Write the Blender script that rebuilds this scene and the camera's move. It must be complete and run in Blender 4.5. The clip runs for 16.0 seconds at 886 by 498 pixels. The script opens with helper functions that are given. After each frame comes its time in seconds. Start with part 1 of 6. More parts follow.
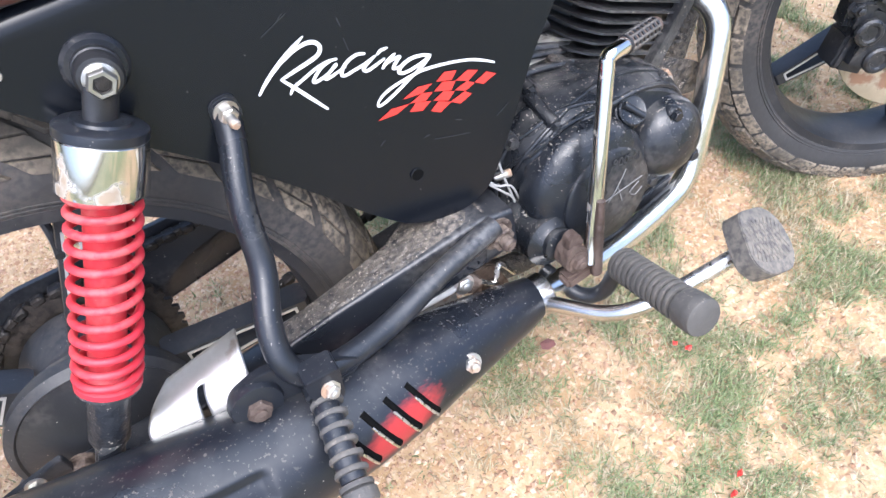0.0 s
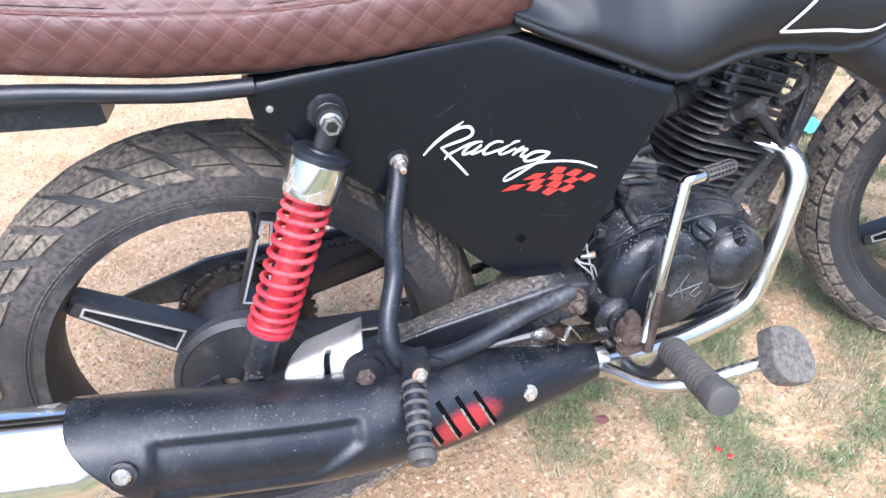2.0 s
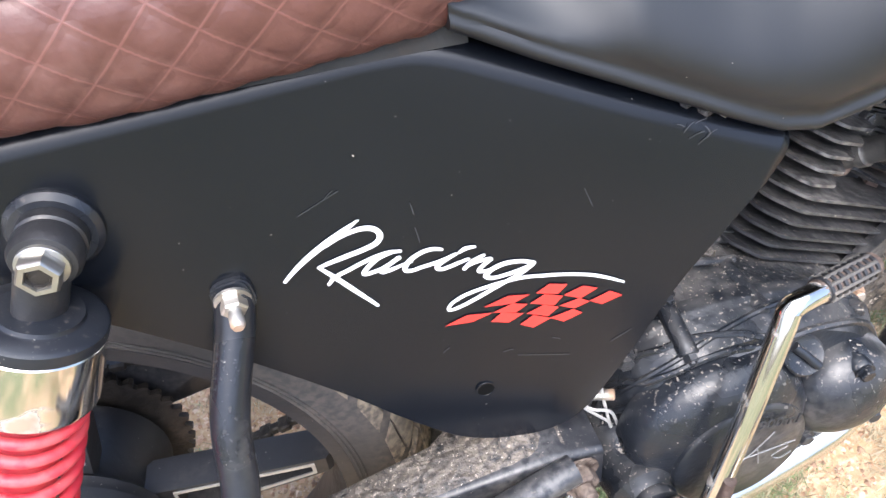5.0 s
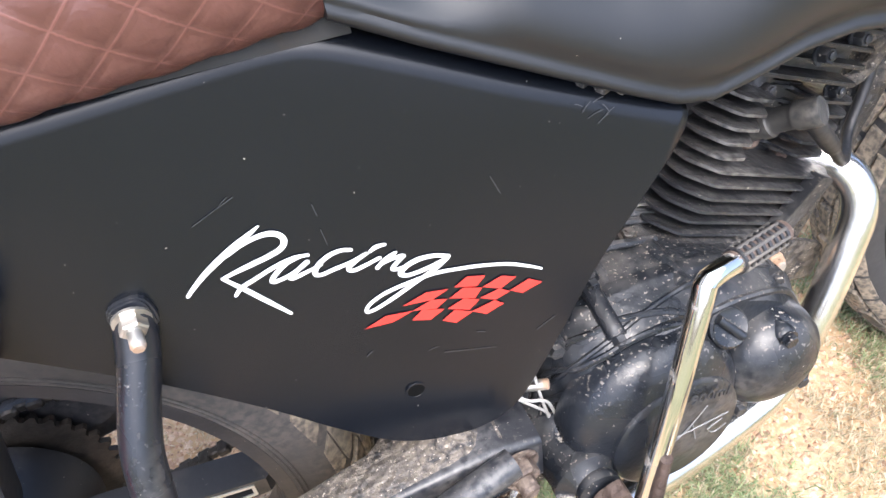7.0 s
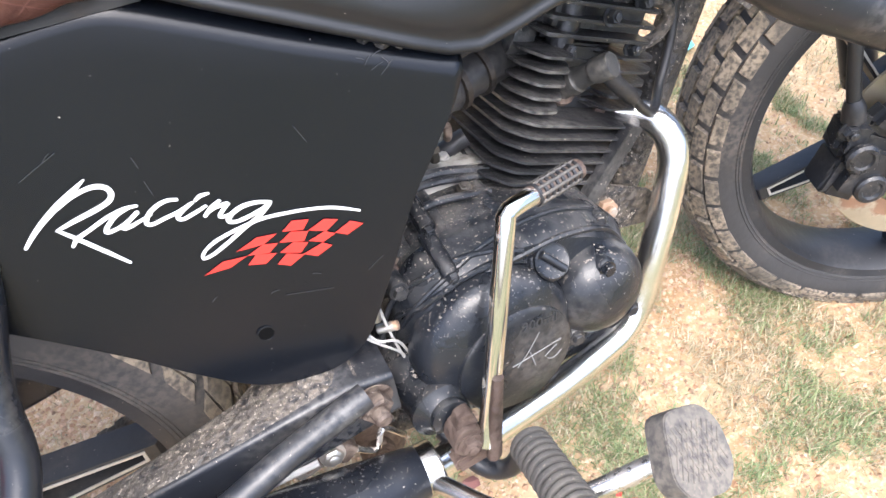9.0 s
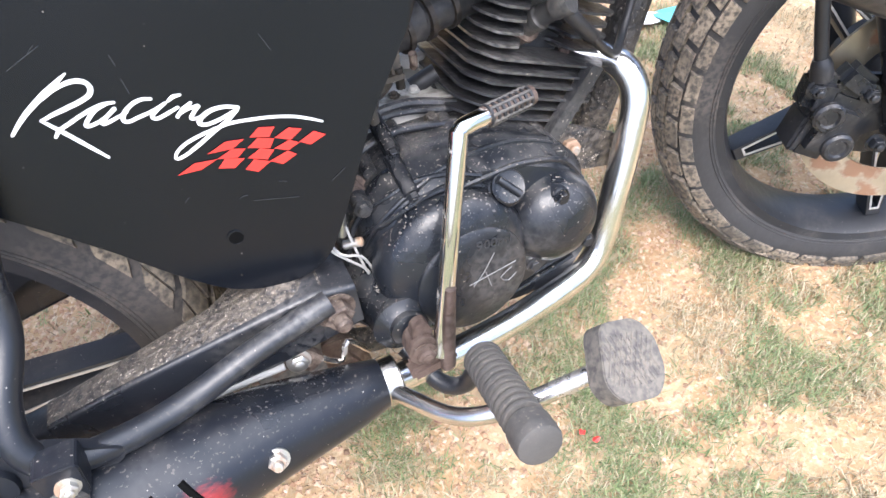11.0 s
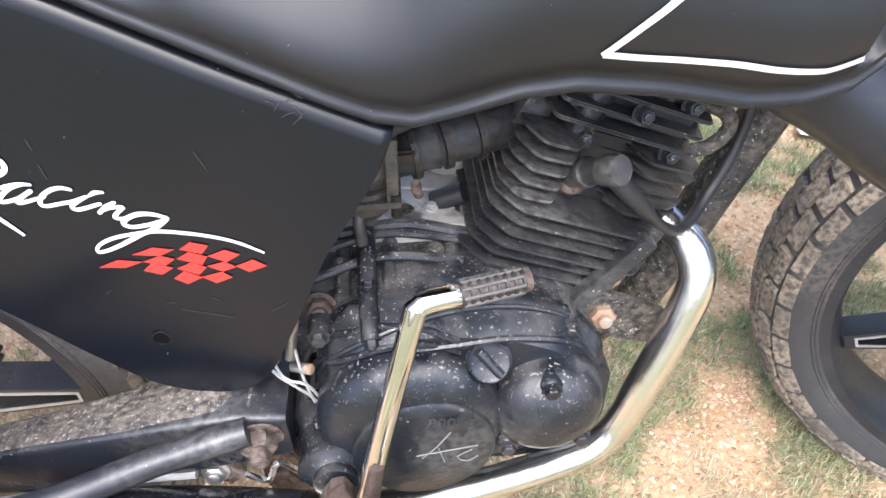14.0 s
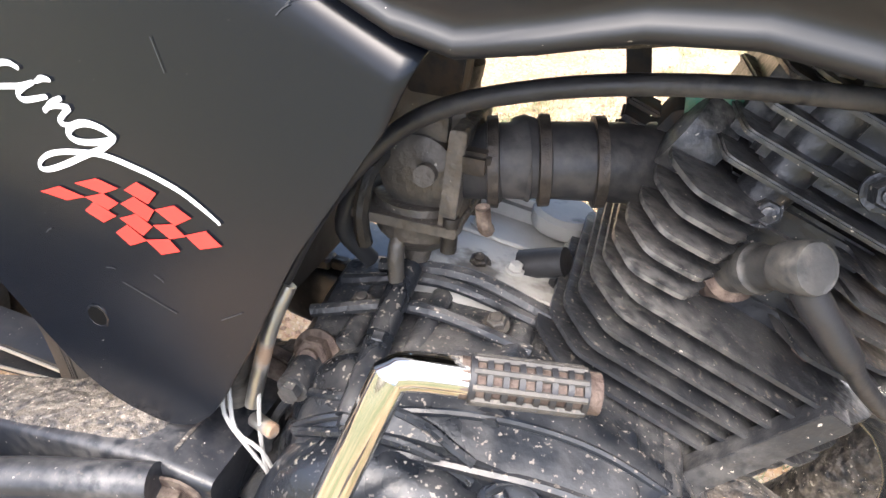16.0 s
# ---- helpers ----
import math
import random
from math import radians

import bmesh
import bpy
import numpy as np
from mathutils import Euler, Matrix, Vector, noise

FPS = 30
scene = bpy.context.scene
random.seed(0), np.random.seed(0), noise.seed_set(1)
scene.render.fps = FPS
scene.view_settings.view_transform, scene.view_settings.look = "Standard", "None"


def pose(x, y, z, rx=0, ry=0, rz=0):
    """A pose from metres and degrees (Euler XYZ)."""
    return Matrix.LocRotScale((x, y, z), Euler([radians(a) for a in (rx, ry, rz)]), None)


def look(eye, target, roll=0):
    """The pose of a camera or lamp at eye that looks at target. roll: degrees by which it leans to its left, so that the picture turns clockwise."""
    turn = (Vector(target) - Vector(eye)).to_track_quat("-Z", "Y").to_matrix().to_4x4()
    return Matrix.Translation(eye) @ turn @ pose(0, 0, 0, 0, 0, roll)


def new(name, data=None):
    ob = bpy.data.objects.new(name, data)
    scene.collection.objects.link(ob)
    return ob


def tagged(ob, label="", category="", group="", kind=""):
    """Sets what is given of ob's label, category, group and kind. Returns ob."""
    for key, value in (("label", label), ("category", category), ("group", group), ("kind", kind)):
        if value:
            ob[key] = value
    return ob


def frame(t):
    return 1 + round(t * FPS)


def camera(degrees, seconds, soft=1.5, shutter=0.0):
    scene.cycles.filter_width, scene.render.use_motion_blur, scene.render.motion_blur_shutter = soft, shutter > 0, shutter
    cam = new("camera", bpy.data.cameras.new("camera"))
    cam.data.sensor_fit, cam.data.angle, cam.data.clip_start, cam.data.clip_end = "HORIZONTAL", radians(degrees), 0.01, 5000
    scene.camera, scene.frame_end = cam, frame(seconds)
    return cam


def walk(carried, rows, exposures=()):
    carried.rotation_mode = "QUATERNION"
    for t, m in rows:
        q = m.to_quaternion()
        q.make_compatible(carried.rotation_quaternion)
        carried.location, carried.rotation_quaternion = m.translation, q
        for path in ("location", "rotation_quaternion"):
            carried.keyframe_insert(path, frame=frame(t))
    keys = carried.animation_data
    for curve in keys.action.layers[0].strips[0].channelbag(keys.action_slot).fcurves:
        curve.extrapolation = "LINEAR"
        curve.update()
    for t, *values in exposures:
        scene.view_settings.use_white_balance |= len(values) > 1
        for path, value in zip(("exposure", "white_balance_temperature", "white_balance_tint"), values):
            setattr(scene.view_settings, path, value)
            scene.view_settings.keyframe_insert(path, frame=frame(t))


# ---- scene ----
cam = camera(66.4, 16.0)
EXPOSURE, TINT = 1.45, 10
PATH = [
    (0, (0.196, -0.392, 0.91), (0.694, 0.709, -0.684), -7.6),
    (0.5, (0.163, -0.449, 0.948), (0.657, 0.701, -0.612), -4.9),
    (1, (0.133, -0.535, 0.977), (0.618, 0.738, -0.488), -3.2),
    (1.5, (0.113, -0.571, 0.996), (0.52, 0.786, -0.416), -3.1),
    (2, (0.148, -0.535, 1.014), (0.451, 0.86, -0.388), -3.2),
    (2.5, (0.207, -0.476, 1.032), (0.316, 0.922, -0.394), -0.9),
    (3, (0.248, -0.447, 1.045), (0.325, 0.906, -0.427), 1.2),
    (3.5, (0.251, -0.355, 1.007), (0.373, 0.951, -0.502), -0.3),
    (4, (0.256, -0.224, 0.933), (0.437, 1.03, -0.614), -2.3),
    (4.5, (0.268, -0.201, 0.901), (0.496, 1.043, -0.649), -2.4),
    (5, (0.294, -0.208, 0.879), (0.533, 1.021, -0.681), -4.7),
    (5.2, (0.297, -0.211, 0.878), (0.55, 1.007, -0.688), -4.5),
    (7.3, (0.318, -0.214, 0.867), (0.705, 0.985, -0.686), -4.2),
    (7.5, (0.32, -0.218, 0.871), (0.712, 0.971, -0.689), -4.0),
    (8, (0.331, -0.233, 0.863), (0.733, 0.92, -0.721), -4.8),
    (8.5, (0.346, -0.261, 0.87), (0.782, 0.912, -0.691), -4.9),
    (9, (0.364, -0.305, 0.877), (0.871, 0.865, -0.663), -3.8),
    (9.5, (0.368, -0.35, 0.876), (0.888, 0.785, -0.687), -2.9),
    (11.8, (0.382, -0.379, 0.871), (0.808, 0.788, -0.695), -1.8),
    (12, (0.391, -0.376, 0.875), (0.819, 0.812, -0.675), -1.2),
    (12.5, (0.416, -0.373, 0.879), (0.873, 0.85, -0.636), 0.2),
    (13, (0.435, -0.348, 0.88), (0.778, 0.915, -0.633), -3.0),
    (13.5, (0.477, -0.305, 0.882), (0.714, 0.968, -0.643), -0.6),
    (14, (0.521, -0.263, 0.875), (0.62, 0.968, -0.698), -0.3),
    (14.5, (0.535, -0.239, 0.872), (0.578, 0.993, -0.703), 0.9),
    (15, (0.565, -0.223, 0.843), (0.332, 1.036, -0.694), 2.9),
    (15.5, (0.605, -0.204, 0.823), (0.218, 1.09, -0.653), 4.4),
    (16, (0.581, -0.182, 0.734), (0.145, 1.247, -0.595), 1.4),
]
walk(cam, [(t, look(eye, target, roll)) for t, eye, target, roll in PATH], exposures=[(t, EXPOSURE + e, k, TINT) for t, e, k in ((0, 0.10, 5450), (1, 0.15, 5400), (2.5, -0.05, 5250), (4, 0.05, 5300), (5, 0.35, 5700), (8, 0.42, 5800), (9.5, 0.28, 5800), (12.5, 0.2, 5550), (14, 0.25, 5700), (15, 0.68, 5950), (16, 0.70, 6100))])

# ---- light ----
world = bpy.data.worlds.new("sky")
world.use_nodes = True
scene.world = world
sky = world.node_tree.nodes.new("ShaderNodeTexSky")
sky.sky_type, sky.sun_disc = "NISHITA", False
sky.sun_elevation, sky.sun_rotation = radians(62), radians(200)
sky.air_density, sky.dust_density, sky.ozone_density = 0.8, 6.0, 0.7
world.node_tree.links.new(sky.outputs[0], world.node_tree.nodes["Background"].inputs[0])
world.node_tree.nodes["Background"].inputs[1].default_value = 0.15
sun = new("sun", bpy.data.lights.new("sun", "SUN"))
sun.data.energy, sun.data.angle, sun.data.color = 1.05, radians(80), (1.0, 0.97, 0.92)
sun.matrix_world = look((0.6, -1.2, 4.5), (0, 0, 0))


# ---- materials ----
def material(name, base, rough=0.5, metal=0.0, dust=0.0, dust_colour=(0.34, 0.26, 0.18), grain=40.0, bump=0.15, vary=0.25,
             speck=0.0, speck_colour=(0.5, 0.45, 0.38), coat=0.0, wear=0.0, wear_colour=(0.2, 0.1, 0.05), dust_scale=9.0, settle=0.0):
    """A surface with colour grain at two scales, a dust film, pale specks, worn patches and fine relief."""
    m = bpy.data.materials.new(name)
    m.use_nodes = True
    nt = m.node_tree
    n, link = nt.nodes, nt.links.new
    bsdf = n["Principled BSDF"]
    bsdf.inputs["Metallic"].default_value = metal
    bsdf.inputs["Coat Weight"].default_value = coat
    co = n.new("ShaderNodeTexCoord").outputs["Object"]

    def noise_at(scale, detail=4.0, lo=0.3, hi=0.7, kind="ShaderNodeTexNoise"):
        t = n.new(kind)
        t.inputs["Scale"].default_value = scale
        if kind == "ShaderNodeTexNoise":
            t.inputs["Detail"].default_value = detail
        link(co, t.inputs["Vector"])
        r = n.new("ShaderNodeMapRange")
        r.inputs["From Min"].default_value, r.inputs["From Max"].default_value = lo, hi
        link(t.outputs[0], r.inputs["Value"])
        return r.outputs[0]

    def mix(factor, a, b, amount=1.0):
        x = n.new("ShaderNodeMix")
        x.data_type = "RGBA"
        s = n.new("ShaderNodeMath")
        s.operation = "MULTIPLY"
        link(factor, s.inputs[0])
        s.inputs[1].default_value = amount
        link(s.outputs[0], x.inputs["Factor"])
        for k, v in (("A", a), ("B", b)):
            sock = [i for i in x.inputs if i.name == k and i.type == "RGBA"][0]
            if isinstance(v, tuple):
                sock.default_value = (*v, 1)
            else:
                link(v, sock)
        return [o for o in x.outputs if o.type == "RGBA"][0]

    fine, broad = noise_at(grain), noise_at(grain * 0.12, 3.0)
    dark = tuple(c * (1 - vary) for c in base)
    lite = tuple(min(1, c * (1 + vary)) for c in base)
    colour = mix(broad, dark, lite)
    colour = mix(fine, colour, tuple(c * 0.75 for c in base), 0.35)
    rough_add = None
    if wear:
        w = noise_at(22.0, 6.0, 0.60 - 0.22 * wear, 0.66 - 0.2 * wear)
        colour = mix(w, colour, wear_colour, 0.9)
        rough_add = w
    if dust:
        d = noise_at(dust_scale, 7.0, 0.62 - 0.45 * dust, 0.78 - 0.2 * dust)
        d2 = noise_at(170.0, 3.0, 0.35, 0.6)
        dm = n.new("ShaderNodeMath")
        dm.operation = "MULTIPLY"
        link(d, dm.inputs[0])
        link(d2, dm.inputs[1])
        colour = mix(dm.outputs[0], colour, dust_colour, min(1.0, 0.35 + dust * 0.6))
        rough_add = dm.outputs[0]
    if speck:
        s = noise_at(380.0, 2.5, 0.78 - 0.13 * speck, 0.81 - 0.13 * speck)
        colour = mix(s, colour, speck_colour, 0.8)
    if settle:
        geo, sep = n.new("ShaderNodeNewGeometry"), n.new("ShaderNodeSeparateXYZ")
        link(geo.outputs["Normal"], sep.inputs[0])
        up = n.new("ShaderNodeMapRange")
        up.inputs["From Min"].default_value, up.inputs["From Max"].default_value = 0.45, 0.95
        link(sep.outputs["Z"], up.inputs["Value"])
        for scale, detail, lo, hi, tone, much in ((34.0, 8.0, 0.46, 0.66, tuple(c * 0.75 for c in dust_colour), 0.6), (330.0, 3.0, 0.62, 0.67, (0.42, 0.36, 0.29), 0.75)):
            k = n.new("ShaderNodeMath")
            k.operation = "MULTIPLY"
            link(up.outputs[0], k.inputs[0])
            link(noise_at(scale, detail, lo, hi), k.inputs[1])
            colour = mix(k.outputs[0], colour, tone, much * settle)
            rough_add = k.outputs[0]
    link(colour, bsdf.inputs["Base Color"])
    rr = n.new("ShaderNodeMapRange")
    rr.inputs["To Min"].default_value, rr.inputs["To Max"].default_value = max(0.03, rough * 0.8), min(1, rough * 1.25)
    link(broad, rr.inputs["Value"])
    rough_out = rr.outputs[0]
    if rough_add is not None:
        a = n.new("ShaderNodeMath")
        a.operation = "MULTIPLY_ADD"
        a.use_clamp = True
        link(rough_add, a.inputs[0])
        a.inputs[1].default_value = 0.4
        link(rough_out, a.inputs[2])
        rough_out = a.outputs[0]
    link(rough_out, bsdf.inputs["Roughness"])
    if metal and rough_add is not None:
        q = n.new("ShaderNodeMath")
        q.operation = "MULTIPLY_ADD"
        link(rough_add, q.inputs[0])
        q.inputs[1].default_value, q.inputs[2].default_value = -metal * 0.9, metal
        link(q.outputs[0], bsdf.inputs["Metallic"])
    b = n.new("ShaderNodeBump")
    b.inputs["Strength"].default_value, b.inputs["Distance"].default_value = bump, 0.002
    link(fine, b.inputs["Height"])
    link(b.outputs[0], bsdf.inputs["Normal"])
    return m


PANEL = material("black_panel_paint", (0.0050, 0.0062, 0.0090), 0.23, grain=14, bump=0.02, vary=0.25, dust=0.05, speck=0.10, dust_scale=5.0, dust_colour=(0.05, 0.052, 0.06))
PANEL.node_tree.nodes["Principled BSDF"].inputs["Specular IOR Level"].default_value = 0.36
TANKP = material("black_tank_paint", (0.0100, 0.0112, 0.0135), 0.42, grain=10, bump=0.02, vary=0.15, speck=0.05)
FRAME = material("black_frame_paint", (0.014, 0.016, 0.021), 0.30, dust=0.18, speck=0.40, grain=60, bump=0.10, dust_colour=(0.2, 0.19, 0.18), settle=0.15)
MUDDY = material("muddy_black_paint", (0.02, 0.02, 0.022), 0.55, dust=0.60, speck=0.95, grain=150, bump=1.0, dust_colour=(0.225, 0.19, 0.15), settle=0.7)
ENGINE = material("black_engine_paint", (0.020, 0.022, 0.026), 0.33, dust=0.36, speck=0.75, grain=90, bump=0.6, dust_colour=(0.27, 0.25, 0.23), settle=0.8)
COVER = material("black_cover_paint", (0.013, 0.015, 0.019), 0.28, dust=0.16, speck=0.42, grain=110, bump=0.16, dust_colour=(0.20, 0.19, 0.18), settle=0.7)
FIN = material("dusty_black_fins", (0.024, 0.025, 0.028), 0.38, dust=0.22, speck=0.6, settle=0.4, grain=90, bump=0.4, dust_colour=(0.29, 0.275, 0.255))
ALLOY = material("dirty_bare_alloy", (0.46, 0.45, 0.42), 0.55, 0.0, dust=0.5, speck=0.7, wear=0.12, wear_colour=(0.06, 0.055, 0.05), grain=60, bump=0.25, dust_colour=(0.30, 0.26, 0.21))
CHROME = material("chrome", (0.80, 0.79, 0.76), 0.11, 1.0, grain=40, bump=0.02, vary=0.06, wear=0.03, wear_colour=(0.3, 0.22, 0.14))
PIPE = material("dulled_chrome_pipe", (0.86, 0.84, 0.80), 0.21, 1.0, grain=70, bump=0.06, vary=0.06, dust=0.06, speck=0.25, dust_colour=(0.4, 0.34, 0.27))
OILY = material("oily_black_steel", (0.022, 0.020, 0.018), 0.42, 0.3, dust=0.3, grain=120, bump=0.4, dust_colour=(0.12, 0.09, 0.07))
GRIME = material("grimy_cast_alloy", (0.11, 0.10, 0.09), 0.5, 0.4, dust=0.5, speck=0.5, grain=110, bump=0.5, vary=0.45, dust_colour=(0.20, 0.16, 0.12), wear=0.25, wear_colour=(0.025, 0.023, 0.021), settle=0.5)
STEEL = material("polished_steel", (0.62, 0.60, 0.57), 0.22, 1.0, grain=60, bump=0.06, vary=0.1, dust=0.18)
ZINC = material("zinc_bolt", (0.52, 0.50, 0.46), 0.35, 0.9, grain=90, bump=0.2, wear=0.3, wear_colour=(0.32, 0.2, 0.12))
RUST = material("rusty_steel", (0.085, 0.058, 0.046), 0.65, 0.3, dust=0.55, grain=120, bump=0.7, vary=0.6, dust_colour=(0.27, 0.215, 0.17), speck=0.4)
TYRE = material("dusty_tyre_rubber", (0.038, 0.037, 0.037), 0.7, dust=0.36, grain=70, bump=0.25, dust_colour=(0.25, 0.21, 0.17), dust_scale=6.0)
TREAD = material("muddy_tread_rubber", (0.070, 0.063, 0.053), 0.8, dust=0.72, grain=70, bump=0.4, dust_colour=(0.40, 0.325, 0.235), dust_scale=12.0)
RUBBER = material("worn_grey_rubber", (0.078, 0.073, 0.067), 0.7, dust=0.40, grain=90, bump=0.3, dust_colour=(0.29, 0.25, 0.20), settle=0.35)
HOSE = material("black_hose_rubber", (0.022, 0.022, 0.024), 0.45, dust=0.14, grain=90, bump=0.2, dust_colour=(0.2, 0.18, 0.16))
RIM = material("black_alloy_wheel", (0.022, 0.023, 0.026), 0.42, dust=0.25, speck=0.35, grain=60, bump=0.15, dust_colour=(0.18, 0.16, 0.14))
SILVER = material("silver_spoke_edge", (0.55, 0.55, 0.54), 0.4, 0.5, dust=0.3, grain=60, bump=0.1)
RED = material("red_spring_paint", (0.52, 0.028, 0.045), 0.40, grain=80, bump=0.08, vary=0.18, dust=0.22, speck=0.3, dust_colour=(0.55, 0.28, 0.24))
WHITE = material("white_decal", (0.80, 0.80, 0.79), 0.5, grain=50, bump=0.02, vary=0.04)
FLAGRED = material("red_decal", (0.66, 0.040, 0.03), 0.45, grain=50, bump=0.02, vary=0.05)
LEATHER = material("brown_quilted_leather", (0.108, 0.046, 0.037), 0.44, grain=320, bump=0.10, vary=0.14, dust=0.06, dust_colour=(0.3, 0.19, 0.15))
STITCH = material("brown_seat_thread", (0.20, 0.085, 0.07), 0.7, grain=400, bump=0.3)
GREEN = material("green_connector", (0.02, 0.22, 0.13), 0.45, grain=90, bump=0.1, dust=0.2)
DISC = material("brown_brake_disc", (0.42, 0.37, 0.28), 0.4, 0.8, grain=60, bump=0.1, wear=0.2)
SCRATCH = material("worn_scratch", (0.20, 0.20, 0.20), 0.5, grain=60, bump=0.1)
SCUFF_LIT = material("faint_scuff_and_lit_edge", (0.034, 0.036, 0.040), 0.5, grain=200, bump=0.1, vary=0.5)
WIRE = material("pale_cable", (0.44, 0.43, 0.41), 0.45, 0.2, grain=60, bump=0.1, dust=0.2)
VOID = material("dark_inner_plastic", (0.012, 0.012, 0.012), 0.7, dust=0.35, grain=60, bump=0.3, dust_colour=(0.13, 0.09, 0.06))
# near-black without sheen: paints the shade inside the slots and the screw hole
DARK = material("black_hollow_shade", (0.004, 0.004, 0.004), 0.8, grain=60, bump=0.1)
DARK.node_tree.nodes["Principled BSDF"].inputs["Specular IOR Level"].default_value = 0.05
BARE = material("bare_aluminium_sheet", (0.50, 0.49, 0.47), 0.36, 0.85, grain=50, bump=0.12, vary=0.12, dust=0.22, wear=0.18, wear_colour=(0.26, 0.21, 0.16), dust_colour=(0.30, 0.25, 0.20))
CAP = material("grey_plug_cap", (0.045, 0.045, 0.045), 0.5, dust=0.38, grain=90, bump=0.3, dust_colour=(0.3, 0.27, 0.23))
CYAN = material("cyan_plastic_litter", (0.16, 0.58, 0.62), 0.4, grain=30, bump=0.1, vary=0.3)


def shield_material():
    """Black heat shield with a faded red sprayed patch over the slots."""
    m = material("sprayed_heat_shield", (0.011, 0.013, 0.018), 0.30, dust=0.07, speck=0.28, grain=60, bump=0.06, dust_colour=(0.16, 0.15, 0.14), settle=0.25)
    nt = m.node_tree
    n, link = nt.nodes, nt.links.new
    bsdf = n["Principled BSDF"]
    old = bsdf.inputs["Base Color"].links[0].from_socket
    co = n.new("ShaderNodeTexCoord")
    sub = n.new("ShaderNodeVectorMath")
    sub.operation = "SUBTRACT"
    link(co.outputs["Object"], sub.inputs[0])
    sub.inputs[1].default_value = (0.238, -0.216, 0.337)
    mul = n.new("ShaderNodeVectorMath")
    mul.operation = "MULTIPLY"
    link(sub.outputs[0], mul.inputs[0])
    mul.inputs[1].default_value = (24, 10, 56)
    ln = n.new("ShaderNodeVectorMath")
    ln.operation = "LENGTH"
    link(mul.outputs[0], ln.inputs[0])
    t = n.new("ShaderNodeTexNoise")
    t.inputs["Scale"].default_value = 60
    add = n.new("ShaderNodeMath")
    add.operation = "MULTIPLY_ADD"
    link(t.outputs[0], add.inputs[0])
    add.inputs[1].default_value = 0.5
    link(ln.outputs["Value"], add.inputs[2])
    r = n.new("ShaderNodeMapRange")
    r.inputs["From Min"].default_value, r.inputs["From Max"].default_value = 1.5, 0.95
    link(add.outputs[0], r.inputs["Value"])
    x = n.new("ShaderNodeMix")
    x.data_type = "RGBA"
    link(r.outputs[0], x.inputs["Factor"])
    a, b = [i for i in x.inputs if i.type == "RGBA"]
    link(old, a)
    b.default_value = (0.34, 0.030, 0.034, 1)
    link([o for o in x.outputs if o.type == "RGBA"][0], bsdf.inputs["Base Color"])
    return m


SHIELD = shield_material()


# ---- mesh helpers ----
def finish(bm, name, mat, angle=38):
    bmesh.ops.recalc_face_normals(bm, faces=bm.faces)
    me = bpy.data.meshes.new(name)
    bm.to_mesh(me)
    bm.free()
    me.materials.append(mat)
    me.polygons.foreach_set("use_smooth", [True] * len(me.polygons))
    me.set_sharp_from_angle(angle=radians(angle))
    return me


def part(name, bm, mat, parent, label="", angle=38):
    """One mesh object of its own under a thing or under a part."""
    ob = new(name, finish(bm, name, mat, angle))
    ob.parent = parent
    if label:
        tagged(ob, label)
    return ob


def spline(points, step=0.006):
    """Catmull-Rom points through the given ones; each is a tuple of any length."""
    p = [np.array(q, float) for q in points]
    p = [2 * p[0] - p[1]] + p + [2 * p[-1] - p[-2]]
    out = []
    for i in range(1, len(p) - 2):
        a, b, c, d = p[i - 1:i + 3]
        k = max(2, int(np.linalg.norm((c - b)[:3]) / step))
        for j in range(k):
            t = j / k
            out.append(0.5 * (2 * b + (c - a) * t + (2 * a - 5 * b + 4 * c - d) * t * t + (3 * b - a - 3 * c + d) * t ** 3))
    out.append(p[-2])
    return out


def loft(loops, closed=True, caps=True, bm=None):
    """Skin a row of equal loops."""
    bm = bm or bmesh.new()
    rows = [[bm.verts.new(tuple(q)[:3]) for q in loop] for loop in loops]
    n = len(rows[0])
    for a, b in zip(rows, rows[1:]):
        for i in range(n if closed else n - 1):
            bm.faces.new((a[i], a[(i + 1) % n], b[(i + 1) % n], b[i]))
    if caps and closed:
        bm.faces.new(rows[0][::-1])
        bm.faces.new(rows[-1])
    return bm


def tube(points, radius, sides=14, step=0.006, bm=None, smooth=True, flat=1.0):
    """A round bar along points; a fourth number in a point is its own radius."""
    pts = [(*p, radius) if len(p) == 3 else p for p in points]
    pts = spline(pts, step) if smooth else [np.array(p, float) for p in pts]
    loops, up = [], None
    for i, p in enumerate(pts):
        d = Vector(pts[min(i + 1, len(pts) - 1)][:3]) - Vector(pts[max(i - 1, 0)][:3])
        d.normalize()
        if up is None:
            up = d.orthogonal().normalized()
        up = (up - d * up.dot(d)).normalized()
        side = d.cross(up)
        c = Vector(p[:3])
        loops.append([c + (up * math.cos(a) + side * math.sin(a) * flat) * p[3] for a in np.linspace(0, 2 * math.pi, sides, endpoint=False)])
    return loft(loops, bm=bm)


def basis(axis):
    z = Vector(axis).normalized()
    x = (Vector((0, 0, 1)) if abs(z.z) < 0.9 else Vector((1, 0, 0))).cross(z).normalized()
    return Matrix((x, z.cross(x), z)).transposed()


